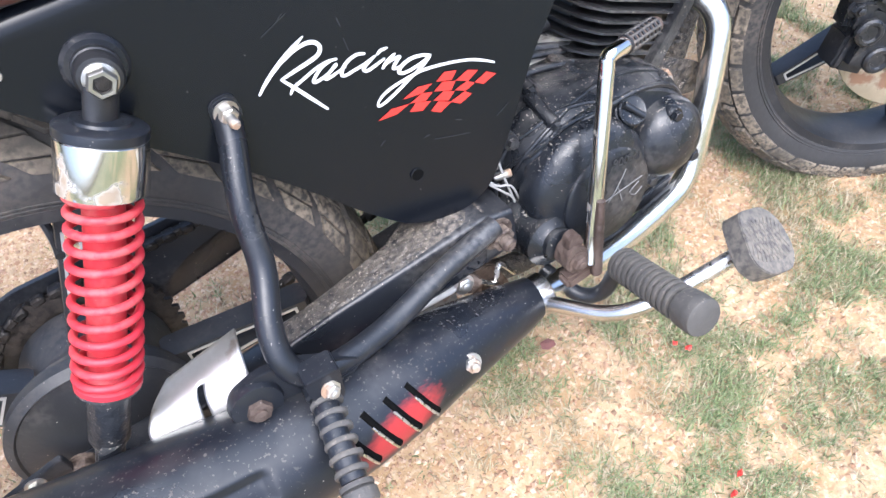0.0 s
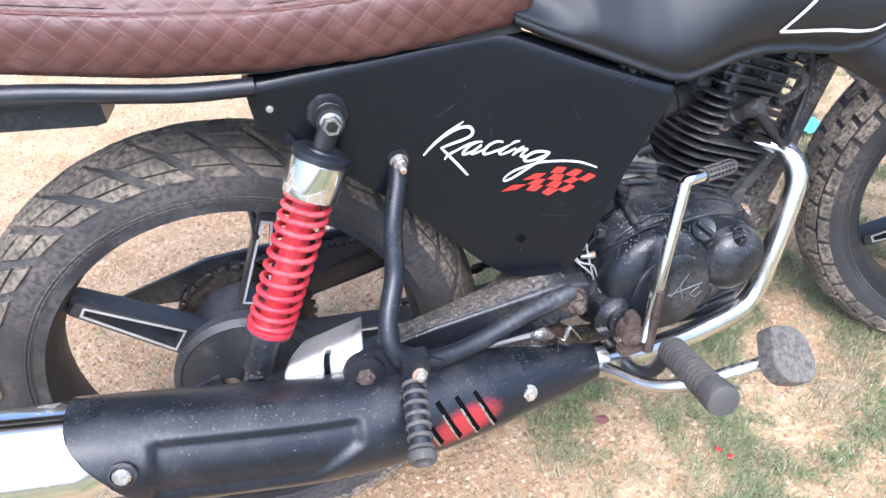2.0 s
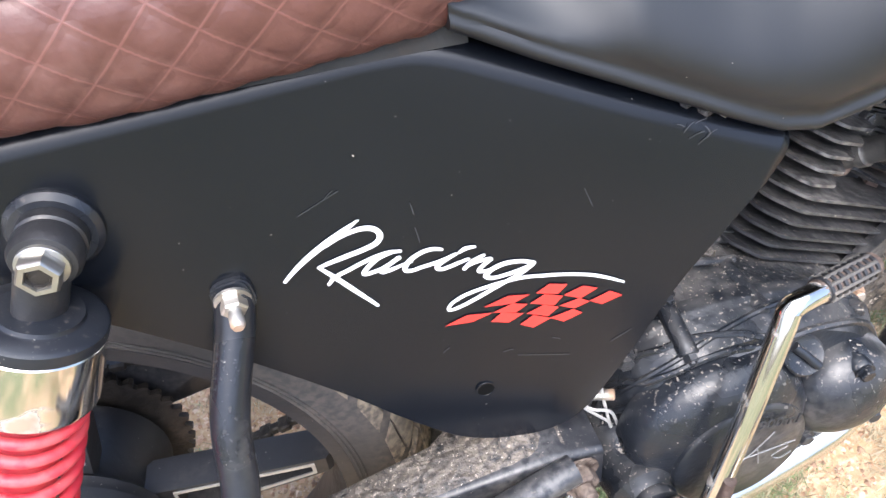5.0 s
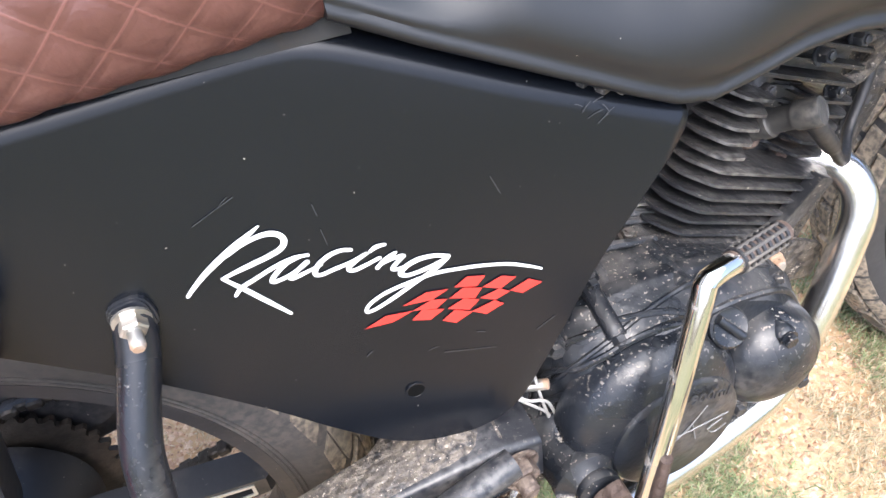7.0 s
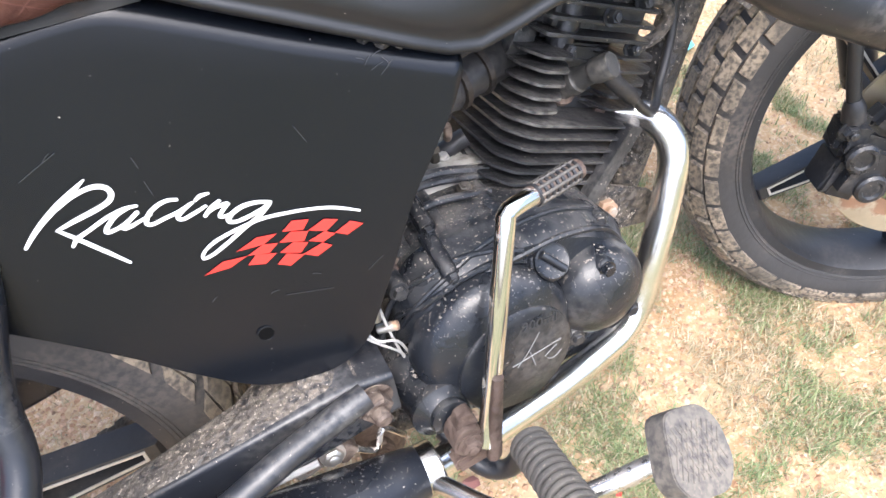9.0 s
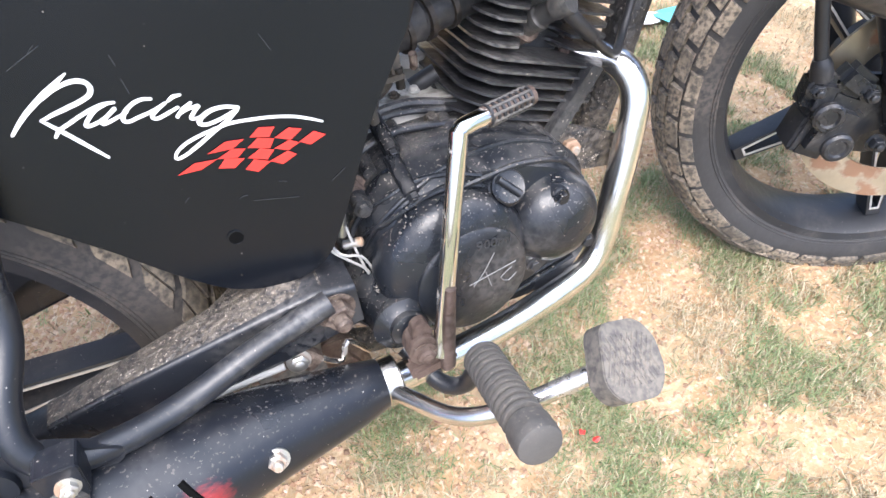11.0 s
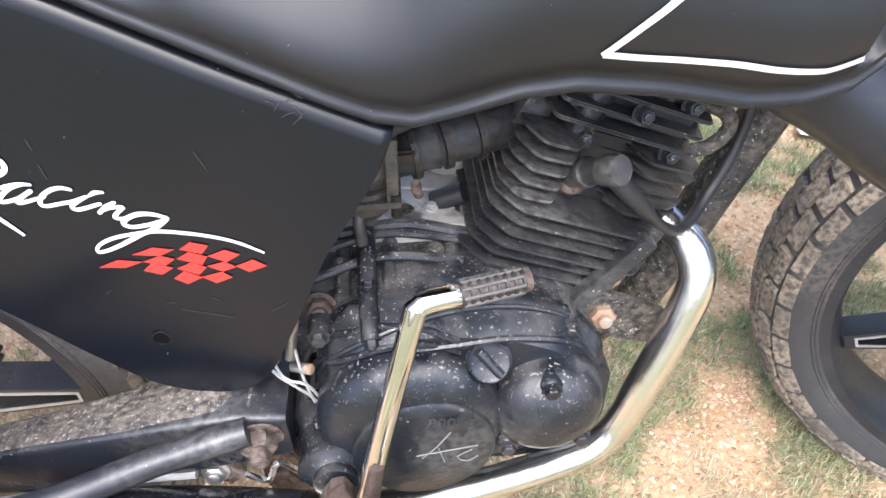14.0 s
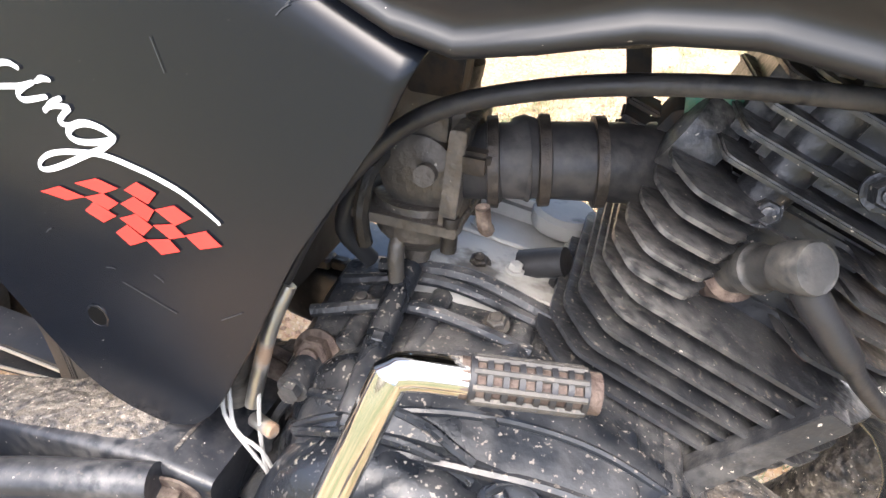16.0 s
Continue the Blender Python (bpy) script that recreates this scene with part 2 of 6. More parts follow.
def lathe(centre, axis, profile, sides=32, bm=None, wave=0.0, teeth=0):
    """Turn a profile of (radius, height along axis) round the axis."""
    b, c = basis(axis), Vector(centre)
    loops = []
    for r, h in profile:
        loops.append([c + b @ Vector(((r + (wave if teeth and int(k * 2 * teeth / sides) % 2 else 0)) * math.cos(2 * math.pi * k / sides),
                                      (r + (wave if teeth and int(k * 2 * teeth / sides) % 2 else 0)) * math.sin(2 * math.pi * k / sides), h)) for k in range(sides)])
    return loft(loops, bm=bm)


def hexbolt(centre, axis, r=0.008, h=0.007, stud=0.006, bm=None):
    """A washer, a hexagon head and the stud's end."""
    bm = bm or bmesh.new()
    lathe(centre, axis, [(r * 1.35, 0), (r * 1.35, 0.0016), (r * 0.7, 0.0018)], 20, bm)
    c = Vector(centre) + Vector(axis).normalized() * 0.0016
    lathe(c, axis, [(r, 0), (r, h * 0.85), (r * 0.86, h)], 6, bm)
    if stud:
        lathe(c + Vector(axis).normalized() * h, axis, [(r * 0.55, -0.001), (r * 0.55, stud * 0.8), (r * 0.4, stud)], 12, bm)
    return bm


def ring_round(centre, axis, radius, wire, sides=40, rsides=10, bm=None):
    b, c = basis(axis), Vector(centre)
    bm = bm or bmesh.new()
    vs = []
    for k in range(sides):
        a = 2 * math.pi * k / sides
        d = Vector((math.cos(a), math.sin(a), 0))
        vs.append([bm.verts.new(c + b @ (d * (radius + wire * math.cos(q)) + Vector((0, 0, wire * math.sin(q))))) for q in np.linspace(0, 2 * math.pi, rsides, endpoint=False)])
    for k in range(sides):
        for j in range(rsides):
            bm.faces.new((vs[k][j], vs[(k + 1) % sides][j], vs[(k + 1) % sides][(j + 1) % rsides], vs[k][(j + 1) % rsides]))
    return bm


def slab(outline, y0, y1, bevel=0.002, bm=None, segments=2, place=None):
    """A plate: an outline of (x, z) between two depths y, edges rounded."""
    b2 = bmesh.new()
    a = [b2.verts.new((x, y0, z)) for x, z in outline]
    c = [b2.verts.new((x, y1, z)) for x, z in outline]
    n = len(a)
    b2.faces.new(a)
    b2.faces.new(c[::-1])
    for i in range(n):
        b2.faces.new((a[i], c[i], c[(i + 1) % n], a[(i + 1) % n]))
    bmesh.ops.recalc_face_normals(b2, faces=b2.faces)
    if bevel:
        bmesh.ops.bevel(b2, geom=b2.edges[:], offset=bevel, segments=segments, affect="EDGES", clamp_overlap=True)
    if place:
        bmesh.ops.transform(b2, matrix=place, verts=b2.verts)
    return merge(bm, b2)


def merge(bm, b2):
    if bm is None:
        return b2
    me = bpy.data.meshes.new("scratch")
    b2.to_mesh(me)
    b2.free()
    bm.from_mesh(me)
    bpy.data.meshes.remove(me)
    return bm


def block(centre, size, bevel=0.003, rot=(0, 0, 0), bm=None, segments=2):
    b2 = bmesh.new()
    bmesh.ops.create_cube(b2, size=1, matrix=Matrix.LocRotScale(centre, Euler([radians(a) for a in rot]), Vector(size)))
    if bevel:
        bmesh.ops.bevel(b2, geom=b2.edges[:], offset=bevel, segments=segments, affect="EDGES", clamp_overlap=True)
    return merge(bm, b2)


def rounded(outline, radius=0.01, steps=4):
    """An outline with rounded corners."""
    out, n = [], len(outline)
    for i in range(n):
        p, c, q = (Vector(outline[(i + k) % n]) for k in (-1, 0, 1))
        u, w = p - c, q - c
        r = min(radius, u.length * 0.45, w.length * 0.45)
        a, b = c + u.normalized() * r, c + w.normalized() * r
        for k in range(steps + 1):
            t = k / steps
            out.append(tuple(a * (1 - t) ** 2 + c * 2 * t * (1 - t) + b * t * t))
    return out

# ---- the ground ----
def lie(x, y):
    """Height of the ground: a slight hump under the machine, and small unevenness."""
    z = 0.016 + 0.042 * math.exp(-((x - 0.40) / 0.28) ** 2 - ((y + 0.02) / 0.3) ** 2)
    z += 0.02 * math.exp(-((x + 0.35) / 0.3) ** 2 - ((y - 0.3) / 0.4) ** 2)
    near = 1 / (1 + (x * x + y * y) / 9)
    return z + near * (0.010 * noise.noise(Vector((x * 2.1, y * 2.1, 0))) + 0.004 * noise.noise(Vector((x * 9, y * 9, 3))))


def graded(lo, hi, step, far):
    near = list(np.arange(lo, hi + step / 2, step))
    out, s = [], step
    while (out[-1] if out else 0) < far:
        s *= 1.35
        out.append((out[-1] if out else 0) + s)
    return [lo - d for d in out[::-1]] + near + [hi + d for d in out]


def soil_material():
    m = bpy.data.materials.new("sandy_soil")
    m.use_nodes = True
    n, link = m.node_tree.nodes, m.node_tree.links.new
    bsdf = n["Principled BSDF"]
    bsdf.inputs["Roughness"].default_value = 0.95
    co = n.new("ShaderNodeTexCoord").outputs["Object"]

    def tex(scale, detail, lo, hi):
        t, r = n.new("ShaderNodeTexNoise"), n.new("ShaderNodeMapRange")
        t.inputs["Scale"].default_value, t.inputs["Detail"].default_value = scale, detail
        r.inputs["From Min"].default_value, r.inputs["From Max"].default_value = lo, hi
        link(co, t.inputs["Vector"])
        link(t.outputs[0], r.inputs["Value"])
        return r.outputs[0]

    def mix(f, a, b):
        x = n.new("ShaderNodeMix")
        x.data_type = "RGBA"
        link(f, x.inputs["Factor"])
        for s, v in zip([i for i in x.inputs if i.type == "RGBA"], (a, b)):
            if isinstance(v, tuple):
                s.default_value = (*v, 1)
            else:
                link(v, s)
        return [o for o in x.outputs if o.type == "RGBA"][0]

    c = mix(tex(2.2, 5, 0.35, 0.65), (0.36, 0.235, 0.125), (0.43, 0.312, 0.18))
    c = mix(tex(14, 6, 0.45, 0.7), c, (0.33, 0.205, 0.10))
    c = mix(tex(120, 4, 0.5, 0.75), c, (0.56, 0.45, 0.30))
    c = mix(tex(60, 4, 0.58, 0.72), c, (0.32, 0.235, 0.14))
    # thin lawn all round, but for the trodden soil behind the machine
    sep = n.new("ShaderNodeSeparateXYZ")
    link(co, sep.inputs[0])

    def ramp(value, lo, hi):
        r = n.new("ShaderNodeMapRange")
        r.interpolation_type = "SMOOTHSTEP"
        r.inputs["From Min"].default_value, r.inputs["From Max"].default_value = lo, hi
        link(value, r.inputs["Value"])
        return r.outputs[0]

    def join(op, a, b):
        k = n.new("ShaderNodeMath")
        k.operation = op
        link(a, k.inputs[0])
        link(b, k.inputs[1])
        return k.outputs[0]
    lawn = join("MAXIMUM", join("MAXIMUM", ramp(sep.outputs["X"], 2.2, 3.2), ramp(sep.outputs["Y"], -0.75, -1.3)), ramp(sep.outputs["Y"], 2.6, 4.0))
    lawn = join("MULTIPLY", lawn, tex(1.3, 6, 0.30, 0.50))
    # unseen lawn, its tone kept dark to dim the black paint's reflections
    blade = mix(tex(90, 6, 0.35, 0.65), (0.07, 0.10, 0.035), (0.22, 0.21, 0.10))
    c = mix(lawn, c, blade)
    link(c, bsdf.inputs["Base Color"])
    b = n.new("ShaderNodeBump")
    b.inputs["Strength"].default_value, b.inputs["Distance"].default_value = 0.7, 0.006
    link(tex(75, 8, 0.2, 0.8), b.inputs["Height"])
    link(b.outputs[0], bsdf.inputs["Normal"])
    return m


def ground():
    xs, ys = graded(-1.2, 2.6, 0.035, 700), graded(-1.0, 2.4, 0.035, 700)
    verts = [(x, y, lie(x, y)) for y in ys for x in xs]
    w = len(xs)
    faces = [(j * w + i, j * w + i + 1, (j + 1) * w + i + 1, (j + 1) * w + i) for j in range(len(ys) - 1) for i in range(w - 1)]
    me = bpy.data.meshes.new("ground")
    me.from_pydata(verts, [], faces)
    me.materials.append(soil_material())
    me.polygons.foreach_set("use_smooth", [True] * len(me.polygons))
    tagged(new("ground", me), "sandy orange soil with thin patchy turf", "ground", kind="structure")


def tint_material(name, colours, rough=0.7, through_light=0.0):
    """Each island takes its own colour from a row of colours."""
    m = bpy.data.materials.new(name)
    m.use_nodes = True
    n, link = m.node_tree.nodes, m.node_tree.links.new
    g, ramp = n.new("ShaderNodeNewGeometry"), n.new("ShaderNodeValToRGB")
    e = ramp.color_ramp.elements
    while len(e) < len(colours):
        e.new(0.5)
    for i, c in enumerate(colours):
        e[i].position, e[i].color = i / (len(colours) - 1), (*c, 1)
    link(g.outputs["Random Per Island"], ramp.inputs[0])
    link(ramp.outputs[0], n["Principled BSDF"].inputs["Base Color"])
    n["Principled BSDF"].inputs["Roughness"].default_value = rough
    return m


def turf_amount(x, y):
    """How thick the turf stands: bare soil behind the rear wheel, patchy elsewhere."""
    bare = 1 / (1 + math.exp(-(x - 0.12 + 0.25 * (0.2 - y)) * 9))
    patch = 0.55 * noise.noise(Vector((x * 2.6, y * 2.6, 7))) + 0.75 * noise.noise(Vector((x * 8, y * 8, 2))) + 0.55 * noise.noise(Vector((x * 21, y * 21, 5)))
    return (0.06 + 0.94 * bare) * min(1, max(0.02, 0.40 + 2.5 * patch))


def blades(name, count, mat, label, height, lean, seed, green):
    rng = random.Random(seed)
    verts, faces = [], []
    made, tuft = 0, 0
    while made < count:
        if not tuft:
            cx, cy = rng.gauss(0.85, 0.75), rng.gauss(0.20, 0.62)
            d = turf_amount(cx, cy)
            if green:
                d *= min(1, max(0, 0.5 + 1.8 * noise.noise(Vector((cx * 5 + 9, cy * 5, 1)))))
            if rng.random() > d:
                continue
            tuft, spread, tall = rng.randint(3, 12), rng.uniform(0.003, 0.011), rng.uniform(0.6, 1.25)
        tuft -= 1
        x, y = rng.gauss(cx, spread), rng.gauss(cy, spread)
        h, a, tilt = height * tall * rng.uniform(0.5, 1.2), rng.uniform(0, 6.283), rng.uniform(0.2, 1.0) * lean
        w = rng.uniform(0.0003, 0.0011)
        dx, dy = math.cos(a), math.sin(a)
        z = lie(x, y) - 0.001
        k = len(verts)
        out, up = h * math.sin(tilt), h * math.cos(tilt)
        verts += [(x - dy * w, y + dx * w, z), (x + dy * w, y - dx * w, z),
                  (x + dx * out * 0.4 - dy * w * 0.8, y + dy * out * 0.4 + dx * w * 0.8, z + up * 0.62),
                  (x + dx * out * 0.4 + dy * w * 0.8, y + dy * out * 0.4 - dx * w * 0.8, z + up * 0.62),
                  (x + dx * out, y + dy * out, z + up * 0.9 + 0.001)]
        faces += [(k, k + 1, k + 3, k + 2), (k + 2, k + 3, k + 4)]
        made += 1
    me = bpy.data.meshes.new(name)
    me.from_pydata(verts, [], faces)
    me.materials.append(mat)
    tagged(new(name, me), label, "grass", kind="stuff")


def gravel(count, seed):
    rng = random.Random(seed)
    verts, faces = [], []
    made = 0
    while made < count:
        x, y = rng.gauss(0.2, 0.7), rng.gauss(0.35, 0.55)
        if rng.random() < turf_amount(x, y) * 0.8:
            continue
        r = 0.0013 + 0.0042 * rng.random() ** 3
        z, k, a = lie(x, y) + r * 0.15, len(verts), rng.uniform(0, 3.14)
        for px, py, pz in ((1, 0, 0), (0, 1, 0), (-1, 0, 0), (0, -1, 0), (0, 0, 0.8), (0, 0, -0.6)):
            s = r * rng.uniform(0.7, 1.3)
            verts.append((x + (px * math.cos(a) - py * math.sin(a)) * s, y + (px * math.sin(a) + py * math.cos(a)) * s, z + pz * s))
        for f in ((0, 1, 4), (1, 2, 4), (2, 3, 4), (3, 0, 4), (1, 0, 5), (2, 1, 5), (3, 2, 5), (0, 3, 5)):
            faces.append(tuple(k + i for i in f))
        made += 1
    me = bpy.data.meshes.new("gravel")
    me.from_pydata(verts, [], faces)
    me.materials.append(tint_material("gravel", [(0.45, 0.295, 0.18), (0.34, 0.20, 0.118), (0.58, 0.45, 0.32), (0.48, 0.31, 0.195), (0.22, 0.14, 0.09)], 0.9))
    tagged(new("gravel", me), "loose orange gravel crumbs on the soil", "gravel", kind="stuff")


ground()
gravel(95000, 3)
blades("dry_grass", 120000, tint_material("straw", [(0.45, 0.37, 0.235), (0.31, 0.245, 0.145), (0.52, 0.445, 0.31), (0.19, 0.14, 0.08), (0.36, 0.345, 0.20)]), "short dry straw-coloured grass in thin patches", 0.019, 1.5, 5, False)
blades("green_grass", 125000, tint_material("grass", [(0.17, 0.225, 0.085), (0.26, 0.30, 0.14), (0.085, 0.13, 0.045), (0.35, 0.365, 0.21)]), "short green grass in loose tufts", 0.021, 1.35, 6, True)

# ---- the motorcycle: x ahead, y to its left, z up, leaning on its side stand ----
LEANING = 12.0
bike = new("motorcycle")
bike.matrix_world = pose(0, 0, 0, -LEANING, 0, 0)
tagged(bike, "black motorcycle with brown quilted seat leaning on grass", "motorcycle")


def panel_y(x, z):
    """The side panel's sheet: nearly flat behind, flaring outwards ahead."""
    u = (x - 0.31) / 0.02
    return -0.1085 - 0.02 * max(0.0, 0.3 - x) - 0.0028 * (math.log1p(math.exp(u)) if u < 30 else u)


def revolve(centre, axis, profile, sides=72, bm=None):
    """A closed profile of (radius, height) turned into a ring."""
    b, c = basis(axis), Vector(centre)
    bm = bm or bmesh.new()
    rows = [[bm.verts.new(c + b @ Vector((r * math.cos(2 * math.pi * k / sides), r * math.sin(2 * math.pi * k / sides), h))) for r, h in profile] for k in range(sides)]
    n = len(profile)
    for k in range(sides):
        p, q = rows[k], rows[(k + 1) % sides]
        for i in range(n):
            bm.faces.new((p[i], p[(i + 1) % n], q[(i + 1) % n], q[i]))
    return bm


TYRE_SECTION = [(0.228, -0.043), (0.240, -0.050), (0.258, -0.055), (0.276, -0.054), (0.290, -0.047), (0.299, -0.033), (0.304, -0.016), (0.3055, 0.0)]


ARC = [(0.0, 0.3055)] + [(-h, r) for r, h in TYRE_SECTION[-2:1:-1]]
REACH = np.concatenate([[0], np.cumsum([math.hypot(b[0] - a[0], b[1] - a[1]) for a, b in zip(ARC, ARC[1:])])])


def on_tyre(s, lift):
    """Offset across and radius at an arc length s from the crown, raised along the curve's normal."""
    h, r = np.interp(abs(s), REACH, [p[0] for p in ARC]), np.interp(abs(s), REACH, [p[1] for p in ARC])
    tip = math.radians(np.interp(abs(s), [0, 0.018, 0.035, 0.050, 0.066], [0, 12, 32, 62, 88]))
    return math.copysign(h + lift * math.sin(tip), s), r + lift * math.cos(tip)


def tread_block(bm, a0, a1, s0, s1, bend, deep):
    """One block of tread, lying on the tyre's curve; bend turns its sides along the arc."""
    rows = []
    for lift in (-0.001, deep):
        row = []
        for i in range(6):
            s = s0 + (s1 - s0) * i / 5
            end = 0.0009 if lift > 0 else 0.0
            h, r = on_tyre(min(max(s, min(s0, s1) + end), max(s0, s1) - end), lift)
            turn = bend * (abs(s) / 0.05) ** 1.3
            inset = 0.05 * (a1 - a0) if lift > 0 else 0
            for a in (a0 + turn + inset, a1 + turn - inset):
                row.append(bm.verts.new((r * math.cos(a), h, r * math.sin(a))))
        rows.append(row)
    lo, hi = rows
    for i in range(5):
        k = 2 * i
        bm.faces.new((hi[k], hi[k + 1], hi[k + 3], hi[k + 2]))
        bm.faces.new((lo[k], lo[k + 2], hi[k + 2], hi[k]))
        bm.faces.new((lo[k + 1], hi[k + 1], hi[k + 3], lo[k + 3]))
    bm.faces.new((lo[0], hi[0], hi[1], lo[1]))
    bm.faces.new((lo[10], lo[11], hi[11], hi[10]))


def wheel(name, place, first, knobby, label):
    """Cast five-spoke wheel; place carries it from its own axle to the machine."""
    def put(bm):
        bmesh.ops.transform(bm, matrix=place, verts=bm.verts)
        return bm
    deep = 0.020 if knobby else 0.024
    rim_section = [(0.239, -0.050), (0.241, -0.046), (0.234, -0.043), (0.228, -0.030), (0.226, 0.0), (0.228, 0.030), (0.234, 0.043), (0.241, 0.046), (0.239, 0.050),
                   (0.228, 0.049), (0.213 + deep * 0.5, 0.041), (0.198 + deep, 0.026), (0.194 + deep, 0.0), (0.198 + deep, -0.026), (0.213 + deep * 0.5, -0.041), (0.228, -0.049)]
    root = part(name, put(revolve((0, 0, 0), (0, 1, 0), rim_section, 96)), RIM, bike, label)
    section = TYRE_SECTION + [(r, -h) for r, h in TYRE_SECTION[-2::-1]]
    inner = [(0.236, 0.030), (0.236, -0.030)]
    part("tyre", put(revolve((0, 0, 0), (0, 1, 0), section + inner, 96)), TYRE, root, "dusty black rubber tyre")
    bm = bmesh.new()
    if knobby:
        n = 38
        for k in range(n):
            a, p = 2 * math.pi * k / n, 2 * math.pi / n
            tread_block(bm, a, a + p * 0.84, -0.0125, 0.0125, 0, 0.006)
            for s in (1, -1):
                tread_block(bm, a + p * 0.45, a + p * 1.30, s * 0.0150, s * 0.0330, 0.03, 0.006)
                tread_block(bm, a + p * 0.02, a + p * 0.86, s * 0.0350, s * 0.0530, 0.03, 0.0055)
                tread_block(bm, a + p * 0.46, a + p * 1.32, s * 0.0545, s * 0.0720, 0.03, 0.0045)
    else:
        n = 34
        for k in range(n):
            a, p = 2 * math.pi * k / n, 2 * math.pi / n
            for s in (1, -1):
                off = 0 if s > 0 else p / 2
                tread_block(bm, a + off, a + off + p * 0.88, s * 0.0015, s * 0.0200, -0.16, 0.0055)
                tread_block(bm, a + off + 0.003, a + off + p * 0.86, s * 0.0212, s * 0.0390, -0.16, 0.0055)
                tread_block(bm, a + off + 0.006, a + off + p * 0.82, s * 0.0394, s * 0.0560, -0.16, 0.0050)
                tread_block(bm, a + off + 0.008, a + off + p * 0.80, s * 0.0563, s * 0.0690, -0.16, 0.0030)
    for r, y in ((0.247, 0.0525), (0.243, 0.0510)):
        for s in (-1, 1):
            part("bead_line", put(ring_round((0, s * y, 0), (0, 1, 0), r, 0.0010, 96, 6)), TYRE, root)
    part("tread", put(bm), TREAD, root, "muddy knobby tread" if knobby else "dusty worn block tread", 25)
    for k in range(5):
        a = radians(first + 72 * k)
        u, w = Vector((math.cos(a), 0, math.sin(a))), Vector((-math.sin(a), 0, math.cos(a)))

        def quad(r0, w0, r1, w1):
            return [u * r0 + w * w0, u * r1 + w * w1, u * r1 - w * w1, u * r0 - w * w0]
        outer, hole = quad(0.066, 0.0225, 0.219, 0.0098), quad(0.090, 0.0135, 0.201, 0.0042)
        edge = quad(0.0875, 0.0164, 0.2040, 0.0066)
        bm = bmesh.new()
        rows = []
        for loop, y in ((outer, -0.020), (outer, -0.014), (outer, 0.014), (outer, 0.020), (hole, 0.020), (hole, -0.020)):
            f = 1.0 if y in (-0.014, 0.014) or loop is hole else 0.94
            m = sum(loop, Vector()) / 4
            rows.append([bm.verts.new(m + (q - m) * f + Vector((0, y * 0.85 - 0.008, 0))) for q in loop])
        for i in range(len(rows)):
            p, q = rows[i], rows[(i + 1) % len(rows)]
            for j in range(4):
                bm.faces.new((p[j], p[(j + 1) % 4], q[(j + 1) % 4], q[j]))
        spoke = part("spoke", put(bm), RIM, root)
        bm = bmesh.new()
        rows = [[bm.verts.new(q + Vector((0, y, 0))) for q in loop] for loop, y in ((edge, -0.0245), (edge, -0.0262), (hole, -0.0262), (hole, -0.0245))]
        for i in range(4):
            p, q = rows[i], rows[(i + 1) % 4]
            for j in range(4):
                bm.faces.new((p[j], p[(j + 1) % 4], q[(j + 1) % 4], q[j]))
        part("spoke_edge", put(bm), SILVER, root, "bare silver line round the spoke window", 20)
    part("hub", put(lathe((0, 0, 0), (0, 1, 0), [(0.040, -0.052), (0.078, -0.046), (0.082, -0.030), (0.070, -0.018), (0.066, 0.0), (0.070, 0.02), (0.074, 0.046), (0.04, 0.052)], 48)), RIM, root)
    part("valve", put(tube([(0.05, 0, 0.206), (0.05, -0.012, 0.183), (0.05, -0.028, 0.176)], 0.0042, 8)), HOSE, root, "black rubber tyre valve")
    return root


REAR = Matrix.Translation((0.010, 0, 0.312))
rear = wheel("rear_wheel", REAR, 71, False, "black cast alloy rear wheel with five spokes")
part("brake_drum", lathe((0.010, -0.045, 0.314), (0, -1, 0), [(0.088, 0), (0.088, 0.012), (0.080, 0.018), (0.078, 0.016), (0.050, 0.024), (0.032, 0.034), (0.016, 0.036)], 48), RIM, rear, "dusty black brake drum plate")
bm = bmesh.new()
lathe((0.010, 0.060, 0.314), (0, 1, 0), [(0.030, -0.004), (0.088, -0.003), (0.088, 0.003), (0.030, 0.004)], 168, bm, wave=0.006, teeth=42)
part("sprocket", bm, OILY, rear, "dark toothed rear sprocket")
FRONT = Matrix.Translation((1.200, -0.010, 0.297)) @ pose(0, 0, 0, 0, 0, -25)
front = wheel("front_wheel", FRONT, 204, True, "black cast alloy front wheel turned towards the kerb side")
bm = revolve((0, -0.066, 0), (0, 1, 0), [(0.144, -0.002), (0.144, 0.002), (0.100, 0.002), (0.100, -0.002)], 64)
for k in range(24):
    lathe(((0.112 + 0.011 * (k % 3)) * math.cos(k * 0.2618), -0.0678, (0.112 + 0.011 * (k % 3)) * math.sin(k * 0.2618)), (0, -1, 0), [(0.004, 0), (0.004, 0.0008), (0.0028, 0.0009)], 10, bm)
bmesh.ops.transform(bm, matrix=FRONT, verts=bm.verts)
part("brake_disc", bm, DISC, front, "drilled brown steel brake disc")

